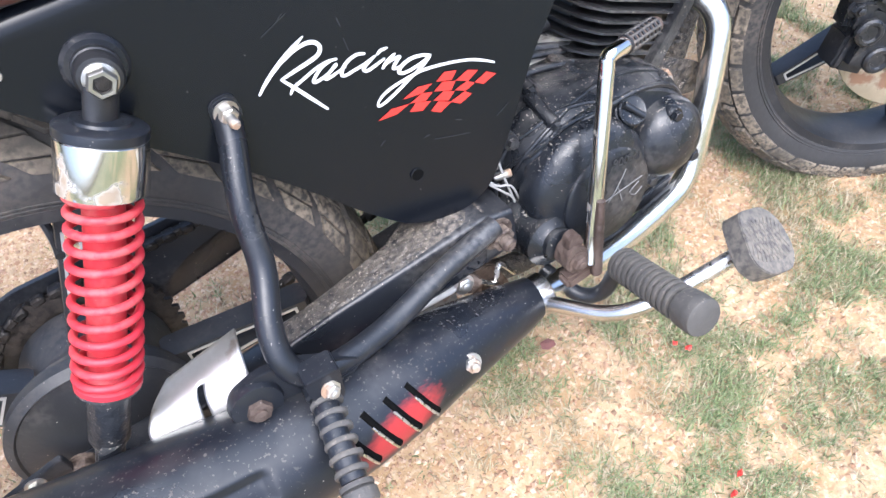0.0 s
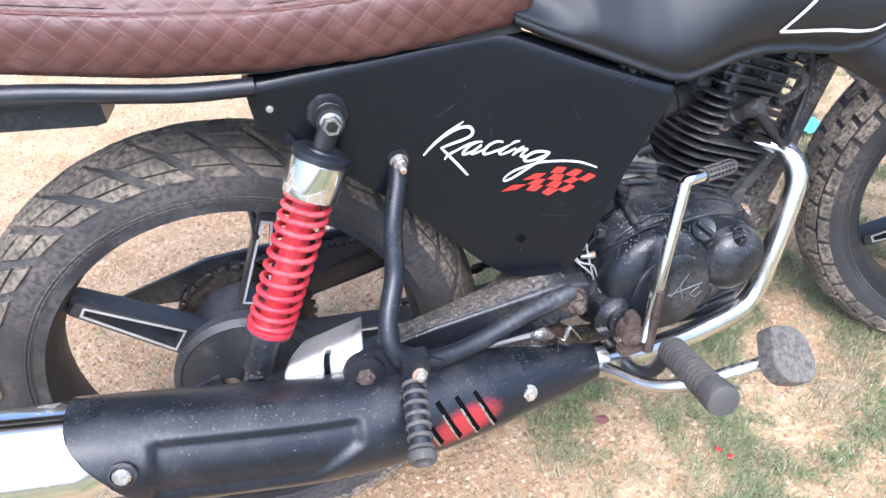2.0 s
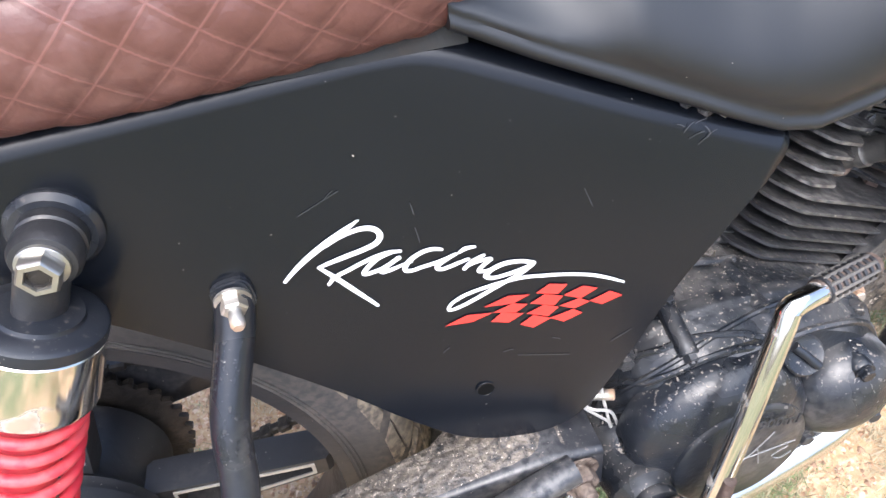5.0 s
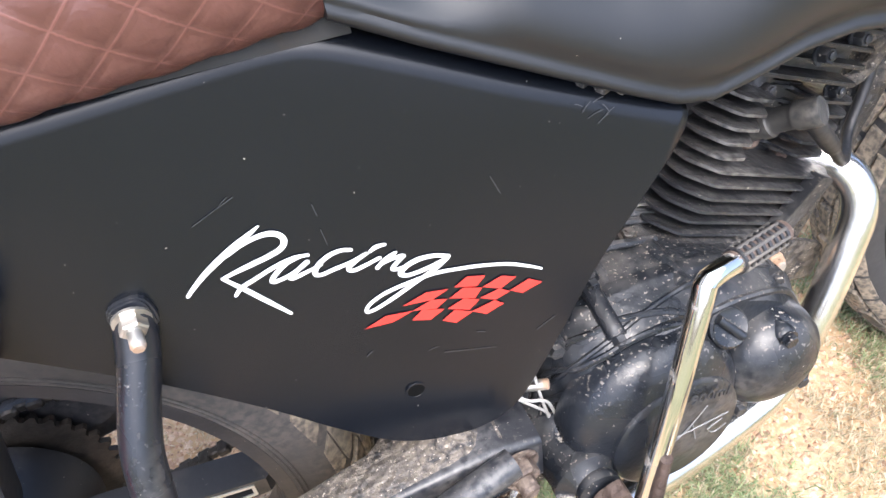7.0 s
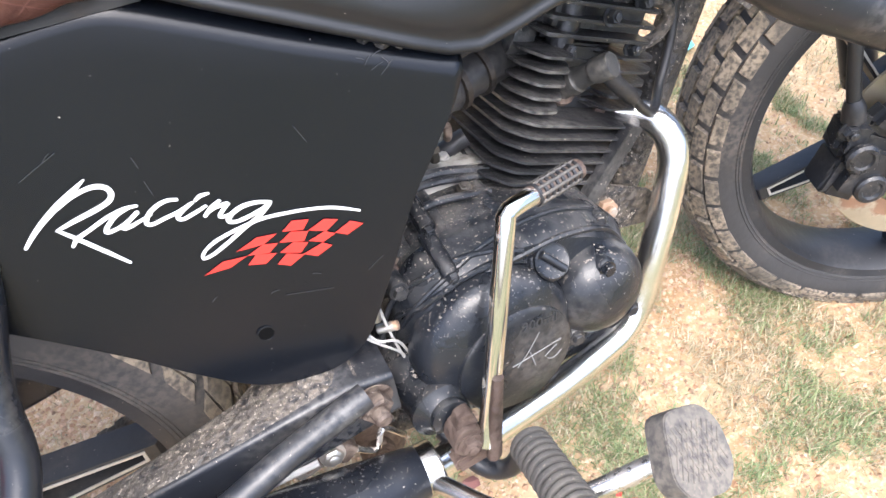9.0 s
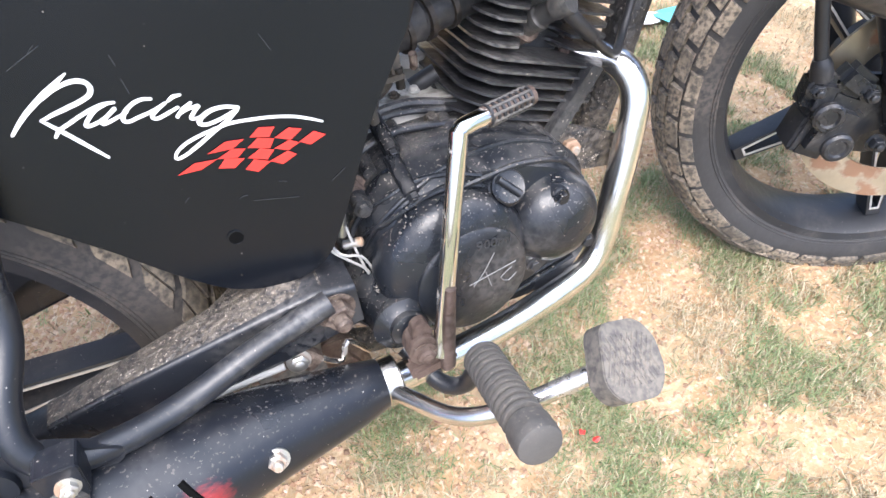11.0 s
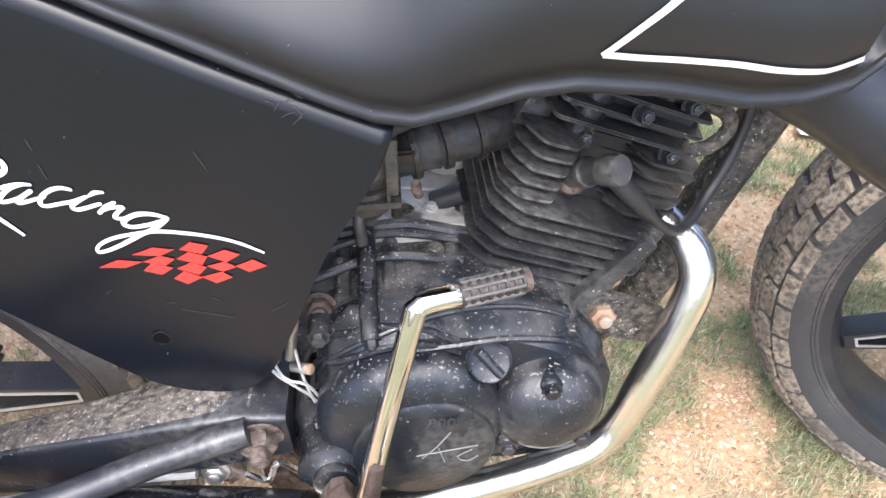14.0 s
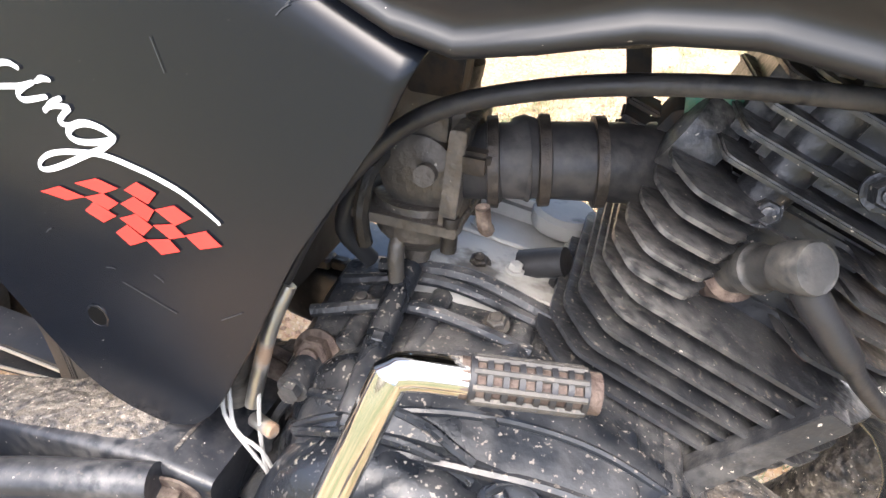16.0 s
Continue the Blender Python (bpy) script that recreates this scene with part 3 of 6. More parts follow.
# ---- chain drive and swing arm ----
bm = bmesh.new()
a, b = Vector((0.010, 0.060, 0.314)), Vector((0.405, 0.060, 0.375))
loop = []
for i in range(40):
    loop.append(a.lerp(b, i / 40) + Vector((0, 0, 0.090 - 0.05 * i / 40)))
for i in range(8):
    q = radians(82 - 180 * i / 8)
    loop.append(b + Vector((math.cos(q) * 0.040, 0, math.sin(q) * 0.040)))
for i in range(40):
    loop.append(b.lerp(a, i / 40) + Vector((0, 0, -0.040 - 0.05 * i / 40)))
for i in range(18):
    q = radians(-98 - 164 * i / 18)
    loop.append(a + Vector((math.cos(q) * 0.090, 0, math.sin(q) * 0.090)))
for i, p in enumerate(loop):
    d = loop[(i + 1) % len(loop)] - p
    block(p + d * 0.5, (0.0135, 0.010 if i % 2 else 0.016, 0.009), 0.002, (0, -math.degrees(math.atan2(d.z, d.x)), 0), bm, 1)
part("chain", bm, OILY, bike, "oily dark drive chain")
part("chain_guard", slab(rounded([(-0.165, 0.376), (-0.02, 0.415), (0.30, 0.425), (0.30, 0.412), (0.14, 0.368), (0.10, 0.345), (-0.01, 0.352), (-0.150, 0.368)], 0.006), 0.070, 0.078, 0.002), FRAME, bike, "dusty black chain guard")


def arm(side):
    loops = []
    for x, y0, y1, z0, z1 in ((0.425, 0.055, 0.140, 0.360, 0.404), (0.39, 0.052, 0.142, 0.356, 0.411), (0.355, 0.066, 0.142, 0.350, 0.407), (0.31, 0.096, 0.141, 0.342, 0.400), (0.24, 0.104, 0.138, 0.328, 0.388), (0.17, 0.102, 0.133, 0.314, 0.370), (0.05, 0.088, 0.122, 0.300, 0.338), (-0.06, 0.086, 0.116, 0.297, 0.331), (-0.075, 0.088, 0.112, 0.303, 0.325)):
        ring = rounded([(y0, z0), (y1, z0), (y1, z1), (y0, z1)], 0.006, 3)
        loops.append([(x, side * y, z) for y, z in ring])
    return loft(loops)


swing = part("swing_arm", arm(-1), FRAME, bike, "black box-section swing arm with dried mud", 50)
part("beam", arm(1), FRAME, swing)
part("dirt_crust", loft([[(x, -y0, z), (x, -y1, z), (x, -y1 + 0.004, z + h), (x, -y0 - 0.004, z + h)] for x, y0, y1, z, h in
     [(0.40, 0.058, 0.134, 0.4085, 0.001), (0.36, 0.066, 0.137, 0.4065, 0.002), (0.31, 0.098, 0.137, 0.3995, 0.0022), (0.24, 0.106, 0.134, 0.3875, 0.002), (0.17, 0.104, 0.129, 0.3695, 0.0015)]]), MUDDY, swing, "caked grey dirt on the swing arm")
part("dirt_clod", lathe((0.372, -0.118, 0.409), (0.05, -0.1, 1), [(0.0165, 0), (0.0150, 0.0022), (0.0095, 0.0035), (0.003, 0.0038)], 9), MUDDY, swing, "flat clod of dried mud")
part("pivot_nut", hexbolt((0.404, -0.141, 0.387), (0.1, -1, -0.1), 0.013, 0.011, 0.010), RUST, swing, "rusty pivot nut")
part("axle_nut", hexbolt((0.010, -0.118, 0.314), (0, -1, 0), 0.013, 0.011, 0.012), ZINC, swing)
part("chain_adjuster", slab(rounded([(-0.10, 0.372), (0.0, 0.398), (0.005, 0.345), (-0.02, 0.322), (-0.09, 0.352)], 0.004), -0.150, -0.143, 0.001), FRAME, swing, "black brake stay plate")
part("stay_bolt", hexbolt((-0.026, -0.150, 0.385), (0, -1, 0), 0.006, 0.005, 0.003), ZINC, swing)

# ---- rear shock absorber ----
top, low = Vector((0.1660, -0.135, 0.6505)), Vector((0.0255, -0.161, 0.3735))
d = (low - top).normalized()


def along(s):
    return top + d * s


shock = part("shock_absorber", lathe(along(0.020), d, [(0.010, 0.004), (0.0175, 0.0048), (0.0182, 0.0066), (0.0190, 0.0070), (0.0258, 0.0076), (0.0278, 0.0092), (0.0280, 0.0112), (0.0280, 0.0150), (0.0262, 0.0165)], 48), FRAME, bike, "rear shock absorber with red coil spring")
bm = bmesh.new()
lathe(along(0) + Vector((0, 0.022, 0)), (0, -1, 0), [(0.0135, 0), (0.0148, 0.003), (0.0148, 0.009), (0.0136, 0.010), (0.0136, 0.012), (0.0148, 0.013), (0.0148, 0.020), (0.0130, 0.0235), (0.0105, 0.024)], 32, bm)
tube([along(0.004), along(0.014), along(0.026)], 0.0118, 18, bm=bm, smooth=False, flat=0.75)
part("top_eye", bm, HOSE, shock, "black rubber-bushed top eye")
bm = lathe(along(0) + Vector((0, -0.002, 0)), (0, -1, 0), [(0.0106, 0), (0.0106, 0.0020), (0.0098, 0.0024)], 28)
lathe(along(0) + Vector((0, -0.004, 0)), (0, -1, 0), [(0.0092, 0), (0.0096, 0.001), (0.0096, 0.0070), (0.0084, 0.0085), (0.0060, 0.0085), (0.0054, 0.0050)], 6, bm)
part("top_nut", bm, ZINC, shock, "bright hexagonal top nut")
part("nut_bore", lathe(along(0) + Vector((0, -0.010, 0)), (0, -1, 0), [(0.0056, 0), (0.0056, 0.0012), (0.0044, 0.0014), (0.0040, 0.0002)], 20), OILY, shock, "dark hollow stud end")
part("dust_cover", lathe(along(0.0352), d, [(0.0266, 0), (0.0277, 0.0012), (0.0284, 0.034), (0.0280, 0.0360), (0.0262, 0.0365), (0.0258, 0.032)], 56), CHROME, shock, "chrome shroud over the spring")
n, turns, s0, s1 = 480, 11.6, 0.073, 0.222
pts = []
b = basis(d)
for i in range(n + 1):
    t = i / n
    q = 2 * math.pi * turns * t
    pitch = t - 0.022 * math.sin(2 * math.pi * t)
    pts.append(tuple(along(s0 + (s1 - s0) * pitch) + b @ Vector((math.cos(q), math.sin(q), 0)) * 0.0216))
part("spring", tube(pts, 0.0031, 10, smooth=False), RED, shock, "scuffed red coil spring")
part("damper_tube", lathe(along(0.07), d, [(0.0132, 0), (0.0132, 0.142), (0.018, 0.148), (0.0235, 0.152), (0.0235, 0.156), (0.014, 0.158)], 28), RED, shock, "red painted damper body")
bm = lathe(along(0.2255), d, [(0.0225, 0), (0.0230, 0.003), (0.0150, 0.007), (0.0150, 0.052), (0.012, 0.058)], 28)
for s in (-1, 1):
    tube([along(0.275) + Vector((0, s * 0.013, 0)), along(0.322) + Vector((0, s * 0.013, 0))], 0.013, 14, bm=bm, smooth=False, flat=0.4)
part("lower_clevis", bm, ENGINE, shock, "dusty black lower clevis")
part("lower_bolt", hexbolt(low + Vector((0, -0.020, 0)), (0, -1, 0), 0.010, 0.008, 0.004), OILY, shock, "oily lower bolt")
part("brake_pin", hexbolt((0.006, -0.142, 0.374), (0, -1, 0), 0.0095, 0.008, 0.008), RUST, shock, "rusty nut beside the lower bolt")
part("mount_lug", lathe(along(0) + Vector((0, 0.03, 0)), (0, -1, 0), [(0.020, 0), (0.0205, 0.008), (0.018, 0.011)], 28), FRAME, shock)

# ---- rear footrest hanger ----
hanger = part("footrest_hanger", tube([(0.226, -0.108, 0.590), (0.222, -0.117, 0.572), (0.207, -0.140, 0.530), (0.200, -0.158, 0.487), (0.184, -0.185, 0.452), (0.182, -0.200, 0.425), (0.197, -0.202, 0.404), (0.230, -0.193, 0.392), (0.275, -0.178, 0.387), (0.335, -0.162, 0.396), (0.400, -0.148, 0.404)], 0.0105, 18), FRAME, bike, "bent black tube footrest hanger")
part("upper_tab", slab(rounded([(0.215, 0.599), (0.236, 0.602), (0.238, 0.580), (0.216, 0.574)], 0.008), -0.114, -0.106, 0.002), FRAME, hanger)
part("upper_bolt", hexbolt((0.226, -0.114, 0.590), (0.1, -1, -0.25), 0.0070, 0.007, 0.010), ZINC, hanger, "bright upper bolt")
bm = slab(rounded([(0.132, 0.420), (0.160, 0.432), (0.190, 0.425), (0.235, 0.396), (0.232, 0.385), (0.200, 0.372), (0.170, 0.380), (0.146, 0.384), (0.130, 0.400)], 0.010), -0.203, -0.194, 0.002)
part("gusset", bm, FRAME, hanger, "pressed black gusset plate")
bm = lathe((0.150, -0.198, 0.406), (0, -1, 0), [(0.020, -0.004), (0.022, 0.002), (0.020, 0.010), (0.012, 0.012)], 28)
part("bush", bm, FRAME, hanger)
part("bush_bolt", hexbolt((0.150, -0.208, 0.406), (0, -1, 0), 0.010, 0.006, 0.003), RUST, hanger, "rusty hanger bolt")

peg = part("rear_footrest", tube([(0.200, -0.206, 0.400), (0.197, -0.216, 0.396), (0.192, -0.245, 0.388), (0.188, -0.285, 0.371)], 0.0104, 16), FRAME, bike, "folded rear footrest with worn ribs")
p0, p1 = Vector((0.196, -0.226, 0.393)), Vector((0.187, -0.294, 0.368))
dd = (p1 - p0).normalized()
for k in range(7):
    part("rib", lathe(p0.lerp(p1, k / 6.5), dd, [(0.0085, -0.0026), (0.0128, -0.0020), (0.0134, 0), (0.0128, 0.0020), (0.0085, 0.0026)], 24), RUBBER, peg)
part("end_cap", lathe(p1, dd, [(0.010, -0.005), (0.0140, -0.001), (0.0140, 0.006), (0.0125, 0.008), (0.0085, 0.0075), (0.0075, 0.003), (0.004, 0.003), (0.003, 0.006)], 28), RUBBER, peg)
part("collar", lathe(p0.lerp(p1, -0.16), dd, [(0.009, -0.006), (0.0142, -0.005), (0.0142, 0.004), (0.012, 0.006)], 24), FRAME, peg)
part("clevis", slab(rounded([(0.186, 0.425), (0.216, 0.425), (0.212, 0.392), (0.190, 0.390)], 0.005), -0.228, -0.205, 0.003), FRAME, peg)
part("clevis_pin", hexbolt((0.203, -0.228, 0.408), (0.2, -1, 0.1), 0.006, 0.005, 0.003), ZINC, peg)

# ---- exhaust ----
AXIS = [(0.425, -0.158, 0.300, 0.0215), (0.39, -0.164, 0.305, 0.029), (0.32, -0.176, 0.317, 0.040), (0.25, -0.192, 0.328, 0.0475), (0.18, -0.206, 0.340, 0.0515), (0.10, -0.216, 0.355, 0.0535), (0.0, -0.223, 0.380, 0.0535), (-0.08, -0.227, 0.400, 0.0535), (-0.16, -0.232, 0.419, 0.0535), (-0.30, -0.24, 0.452, 0.053), (-0.48, -0.25, 0.495, 0.050)]
path = spline(AXIS, 0.004)


def muffler_ring(i, grow, count=72):
    c = Vector(path[i][:3])
    dn = (Vector(path[min(i + 1, len(path) - 1)][:3]) - Vector(path[max(i - 1, 0)][:3])).normalized()
    side = Vector((0, -1, 0))
    side = (side - dn * side.dot(dn)).normalized()
    up = dn.cross(side)
    if up.z < 0:
        up = -up
    return [c + (side * math.cos(a) + up * math.sin(a)) * (path[i][3] + grow) for a in np.linspace(0, 2 * math.pi, count, endpoint=False)]


HEADER = [(0.676, -0.012, 0.482), (0.705, -0.028, 0.482), (0.724, -0.045, 0.478), (0.7315, -0.058, 0.4735), (0.7368, -0.069, 0.461), (0.7365, -0.077, 0.4425), (0.7297, -0.082, 0.416), (0.7191, -0.087, 0.382), (0.7063, -0.092, 0.346), (0.6971, -0.095, 0.315), (0.6850, -0.098, 0.290), (0.6640, -0.103, 0.2745), (0.6331, -0.110, 0.2695), (0.5847, -0.120, 0.2675), (0.5388, -0.130, 0.2705), (0.4985, -0.140, 0.2775), (0.4558, -0.150, 0.2885), (0.424, -0.159, 0.2970), (0.412, -0.160, 0.300)]
can = part("exhaust", loft([muffler_ring(i, -0.0035 if path[i][0] < -0.10 else -0.011, 48) for i in range(0, len(path), 3)]), CHROME, bike, "chrome exhaust silencer with black heat shield")
# heat shield: a thin shell, its slots laid on as black bars, ending in a curved edge over the chrome
bm = bmesh.new()
count = 96
grid = {}


def shield_end(a):
    """How far back the shield reaches, by the angle round its axis in degrees."""
    return -0.128 + 0.062 * max(0, math.sin(radians(70 - a) * 0.8)) ** 2 if -140 < a < 100 else -0.127


shell = [i for i in range(len(path)) if path[i][0] > -0.135]
for i in shell:
    ring = muffler_ring(i, 0.0, count)
    rib = muffler_ring(i, -0.0065, count)
    for j in range(count):
        a = 360 * j / count
        a = a - 360 if a > 180 else a
        x = path[i][0]
        # pressed hollow along the lower side
        inside = -0.06 < x < 0.124 and -16 + 40 * max(0, x - 0.08) / 0.044 < a < 46
        grid[i, j] = bm.verts.new(rib[j] if inside else ring[j])
# the last row of each column is drawn onto the curved end
live = set()
for j in range(count):
    a = 360 * j / count
    end = shield_end(a - 360 if a > 180 else a)
    for i in shell:
        if path[i][0] >= end:
            live.add((i, j))
    cut = {i: (end - path[i][0]) / (path[k][0] - path[i][0]) for i in shell for k in (i - 1, i + 1)
           if (i, j) not in live and (k, j) in live}
    for i, f in cut.items():
        k = i + 1 if (i + 1, j) in live else i - 1
        grid[i, j].co = grid[i, j].co.lerp(grid[k, j].co, f)
        stop = grid[i, j].co.copy()
        for n in shell:
            if (n, j) not in live and n != i:
                grid[n, j].co = stop
for i in shell[:-1]:
    for j in range(count):
        k = (j + 1) % count
        if live & {(i, j), (i, k), (i + 1, j), (i + 1, k)}:
            bm.faces.new((grid[i, j], grid[i, k], grid[i + 1, k], grid[i + 1, j]))
loose = [v for v in bm.verts if not v.link_faces]
bmesh.ops.delete(bm, geom=loose, context="VERTS")
bmesh.ops.remove_doubles(bm, verts=bm.verts, dist=0.0001)
bmesh.ops.smooth_vert(bm, verts=bm.verts, factor=0.5, use_axis_x=True, use_axis_y=True, use_axis_z=True)
shield = part("heat_shield", bm, SHIELD, can, "satin black heat shield with red slotted patch", 60)
solid = shield.modifiers.new("sheet", "SOLIDIFY")
solid.thickness, solid.offset = 0.0016, -1


def on_shield(x, angle, lift):
    """A point on the shield's shell at x and an angle round its axis."""
    rows = sorted(path, key=lambda p: p[0])
    y, z, r = (float(np.interp(x, [p[0] for p in rows], [p[k] for p in rows])) for k in (1, 2, 3))
    a = radians(angle)
    return (x, y - (r + lift) * math.cos(a), z + (r + lift) * math.sin(a))


# the shell is closed; black bars paint the slots' shade, steel strips the pipe
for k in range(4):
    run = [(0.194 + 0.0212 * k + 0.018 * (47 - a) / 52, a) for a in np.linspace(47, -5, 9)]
    slot = part("slot", tube([on_shield(x, a, 0.0004) for x, a in run], 0.0037, 10, 0.003), DARK, can, "black bar for the shade inside a heat shield slot")
    part("bright_core", tube([on_shield(x - 0.0014, a - 2, 0.0034) for x, a in run[2:]], 0.0013, 8, 0.003), STEEL, slot, "steel strip laid on for the bright pipe inside the slot")
part("shield_bolt", hexbolt((0.322, -0.2135, 0.330), (0, -1, 0.35), 0.0075, 0.006, 0.006), ZINC, can, "bright shield bolt")
bm = lathe((-0.074, -0.278, 0.420), (0, -1, 0.3), [(0.0120, -0.002), (0.0125, 0.001), (0.0100, 0.002), (0.0095, 0.0)], 32)
part("bolt_cup", bm, HOSE, can)
part("cover_bolt", lathe((-0.074, -0.278, 0.420), (0, -1, 0.3), [(0.0080, 0), (0.0080, 0.004), (0.0068, 0.0055)], 24), STEEL, can)
header = part("header_pipe", tube(HEADER, 0.0142, 28), PIPE, can, "bent chrome header pipe")
part("joint_collar", lathe((0.428, -0.159, 0.300), (-1, -0.05, 0.05), [(0.0205, -0.010), (0.0225, -0.008), (0.0225, 0.006), (0.0205, 0.008)], 32), STEEL, can)
part("port_flange", lathe((0.690, -0.022, 0.482), (0.7, -0.5, -0.25), [(0.022, -0.006), (0.027, -0.004), (0.027, 0.004), (0.018, 0.006)], 24), RUST, can)

# ---- bright guard plate ----
bm = bmesh.new()
PLATE = spline([(0, -0.188, 0.342), (0, -0.188, 0.366), (0, -0.184, 0.390), (0, -0.174, 0.407), (0, -0.158, 0.4165), (0, -0.138, 0.4195)], 0.0035)
plate_x = np.linspace(0.060, 0.146, 31)
grid = {}
for i, x in enumerate(plate_x):
    for j, p in enumerate(PLATE):
        t = j / (len(PLATE) - 1)
        # the rear upper corner is cut round, the low edge slopes
        grid[i, j] = bm.verts.new((x + 0.012 * t + 0.014 * max(0, t - 0.62) ** 1.5 * (30 - i) / 4.5, p[1], p[2] + (i - 15) * 0.0004 * (0.3 + t)))
for i in range(30):
    for j in range(len(PLATE) - 1):
        if i in (15, 16) and 0.366 < PLATE[j][2] < 0.4125:
            continue
        bm.faces.new((grid[i, j], grid[i + 1, j], grid[i + 1, j + 1], grid[i, j + 1]))
guard = part("guard_plate", bm, BARE, bike, "bare bent aluminium guard plate with a slot", 60)
tin = guard.modifiers.new("sheet", "SOLIDIFY")
tin.thickness = 0.0018

# ---- side panel ----
TOP_EDGE = [(0.096, 0.682), (0.160, 0.6850), (0.230, 0.6875), (0.290, 0.6905), (0.322, 0.6925), (0.343, 0.6905), (0.376, 0.6765), (0.424, 0.6540), (0.476, 0.6320), (0.513, 0.6165)]
LOW_EDGE = [(0.507, 0.602), (0.488, 0.570), (0.469, 0.538), (0.449, 0.494), (0.430, 0.455), (0.418, 0.434), (0.403, 0.420), (0.385, 0.4135), (0.365, 0.413), (0.345, 0.417), (0.325, 0.428), (0.296, 0.456), (0.267, 0.490), (0.222, 0.538), (0.183, 0.574), (0.140, 0.612), (0.098, 0.654)]
top_line, low_line = np.array(spline(TOP_EDGE, 0.004))[:, :2], np.array(spline(LOW_EDGE[::-1], 0.004))[:, :2]
shares = np.linspace(0, 1, 90)
tx, lx = 0.096 + 0.417 * shares, 0.098 + 0.409 * shares
top_edge = list(zip(tx, np.interp(tx, top_line[:, 0], top_line[:, 1])))
low_edge = list(zip(lx, np.interp(lx, low_line[:, 0], low_line[:, 1])))
bm = bmesh.new()
rows = []
# from the low edge, turned in a little, up the face and over the rolled top
for k in (-1, *range(13)):
    t = max(0, k) / 12
    row = []
    for (x0, z0), (x1, z1) in zip(low_edge, top_edge):
        x, z = x0 + (x1 - x0) * t, z0 + (z1 - z0) * t
        row.append(bm.verts.new((x, panel_y(x, z) + (0.004 if k < 0 else 0), z)))
    rows.append(row)
R = 0.013
for a in (15, 30, 45, 60, 75, 90, 110):
    row = []
    for i, (x, z) in enumerate(top_edge):
        (x0, z0), (x1, z1) = top_edge[max(0, i - 1)], top_edge[min(len(top_edge) - 1, i + 1)]
        u = Vector((-(z1 - z0), x1 - x0)).normalized() * R * math.sin(radians(a))
        row.append(bm.verts.new((x + u.x, panel_y(x, z) + R * (1 - math.cos(radians(a))) + (0.012 if a > 90 else 0), z + u.y)))
    rows.append(row)
for p, q in zip(rows, rows[1:]):
    for i in range(len(p) - 1):
        bm.faces.new((p[i], p[i + 1], q[i + 1], q[i]))
panel = part("side_panel", bm, PANEL, bike, "scratched satin black side panel with racing decal", 30)
sheet = panel.modifiers.new("sheet", "SOLIDIFY")
sheet.thickness, sheet.offset = 0.0018, -1
bm = lathe((0.352, panel_y(0.352, 0.469) - 0.0006, 0.469), (0, -1, 0), [(0.0070, 0), (0.0068, 0.0005), (0.0057, 0.0006), (0.0052, -0.0002)], 9)
part("hole_rim", bm, PANEL, panel, "worn edge of a screw hole")
# disc laid on the uncut sheet, painted black for the hole's shaded inside
part("hole", lathe((0.352, panel_y(0.352, 0.469) - 0.0004, 0.469), (0, -1, 0), [(0.0058, 0), (0.0058, 0.0006), (0.002, 0.0006)], 11), DARK, panel, "black disc for the shade inside a screw hole")
part("rivet", lathe((0.114, panel_y(0.114, 0.665), 0.665), (0, -1, 0), [(0.0036, 0), (0.0032, 0.001), (0.001, 0.0014)], 14), ZINC, panel)

# lettering and flag, in millimetres from the decal's middle
DECAL = (0.3428, 0.5677)


def on_panel(u, w, lift):
    x, z = DECAL[0] + u / 1000, DECAL[1] + w / 1000
    return Vector((x, panel_y(x, z) - lift, z))


def ribbon(points, lift):
    """A thin painted line along (across, up, half width) points, with round ends."""
    line = spline([(x, z, 0, w) for x, z, w in points], 1.0)
    bm = bmesh.new()
    last = None
    for i, p in enumerate(line):
        q, r = line[max(i - 1, 0)], line[min(i + 1, len(line) - 1)]
        t = Vector((r[0] - q[0], r[1] - q[1]))
        t = t.normalized() if t.length > 1e-6 else Vector((1, 0))
        h = max(0.15, p[3])
        up = lift + 0.00004 * (i % 3)
        pair = [bm.verts.new(on_panel(p[0] - t.y * h, p[1] + t.x * h, up)), bm.verts.new(on_panel(p[0] + t.y * h, p[1] - t.x * h, up))]
        if last:
            bm.faces.new((last[0], last[1], pair[1], pair[0]))
        last = pair
    for k in (0, -1):
        p = line[k]
        bm.faces.new([bm.verts.new(on_panel(p[0] + math.cos(a) * p[3], p[1] + math.sin(a) * p[3], lift + 0.0002)) for a in np.linspace(0, 2 * math.pi, 12, endpoint=False)])
    return bm


def stroke(points):
    part("letter_stroke", ribbon(points, 0.0008), WHITE, panel, "white brush stroke of the word Racing")


def check(cell):
    bm = bmesh.new()
    bm.faces.new([bm.verts.new(on_panel(u, w, 0.0009)) for u, w in cell])
    part("flag_check", bm, FLAGRED, panel, "red check of a racing flag")


def scuff(points):
    part("scratch", ribbon([(u, w, 0.20) for u, w in points], 0.0005), SCUFF_LIT, panel, "fine pale scratch in the paint")


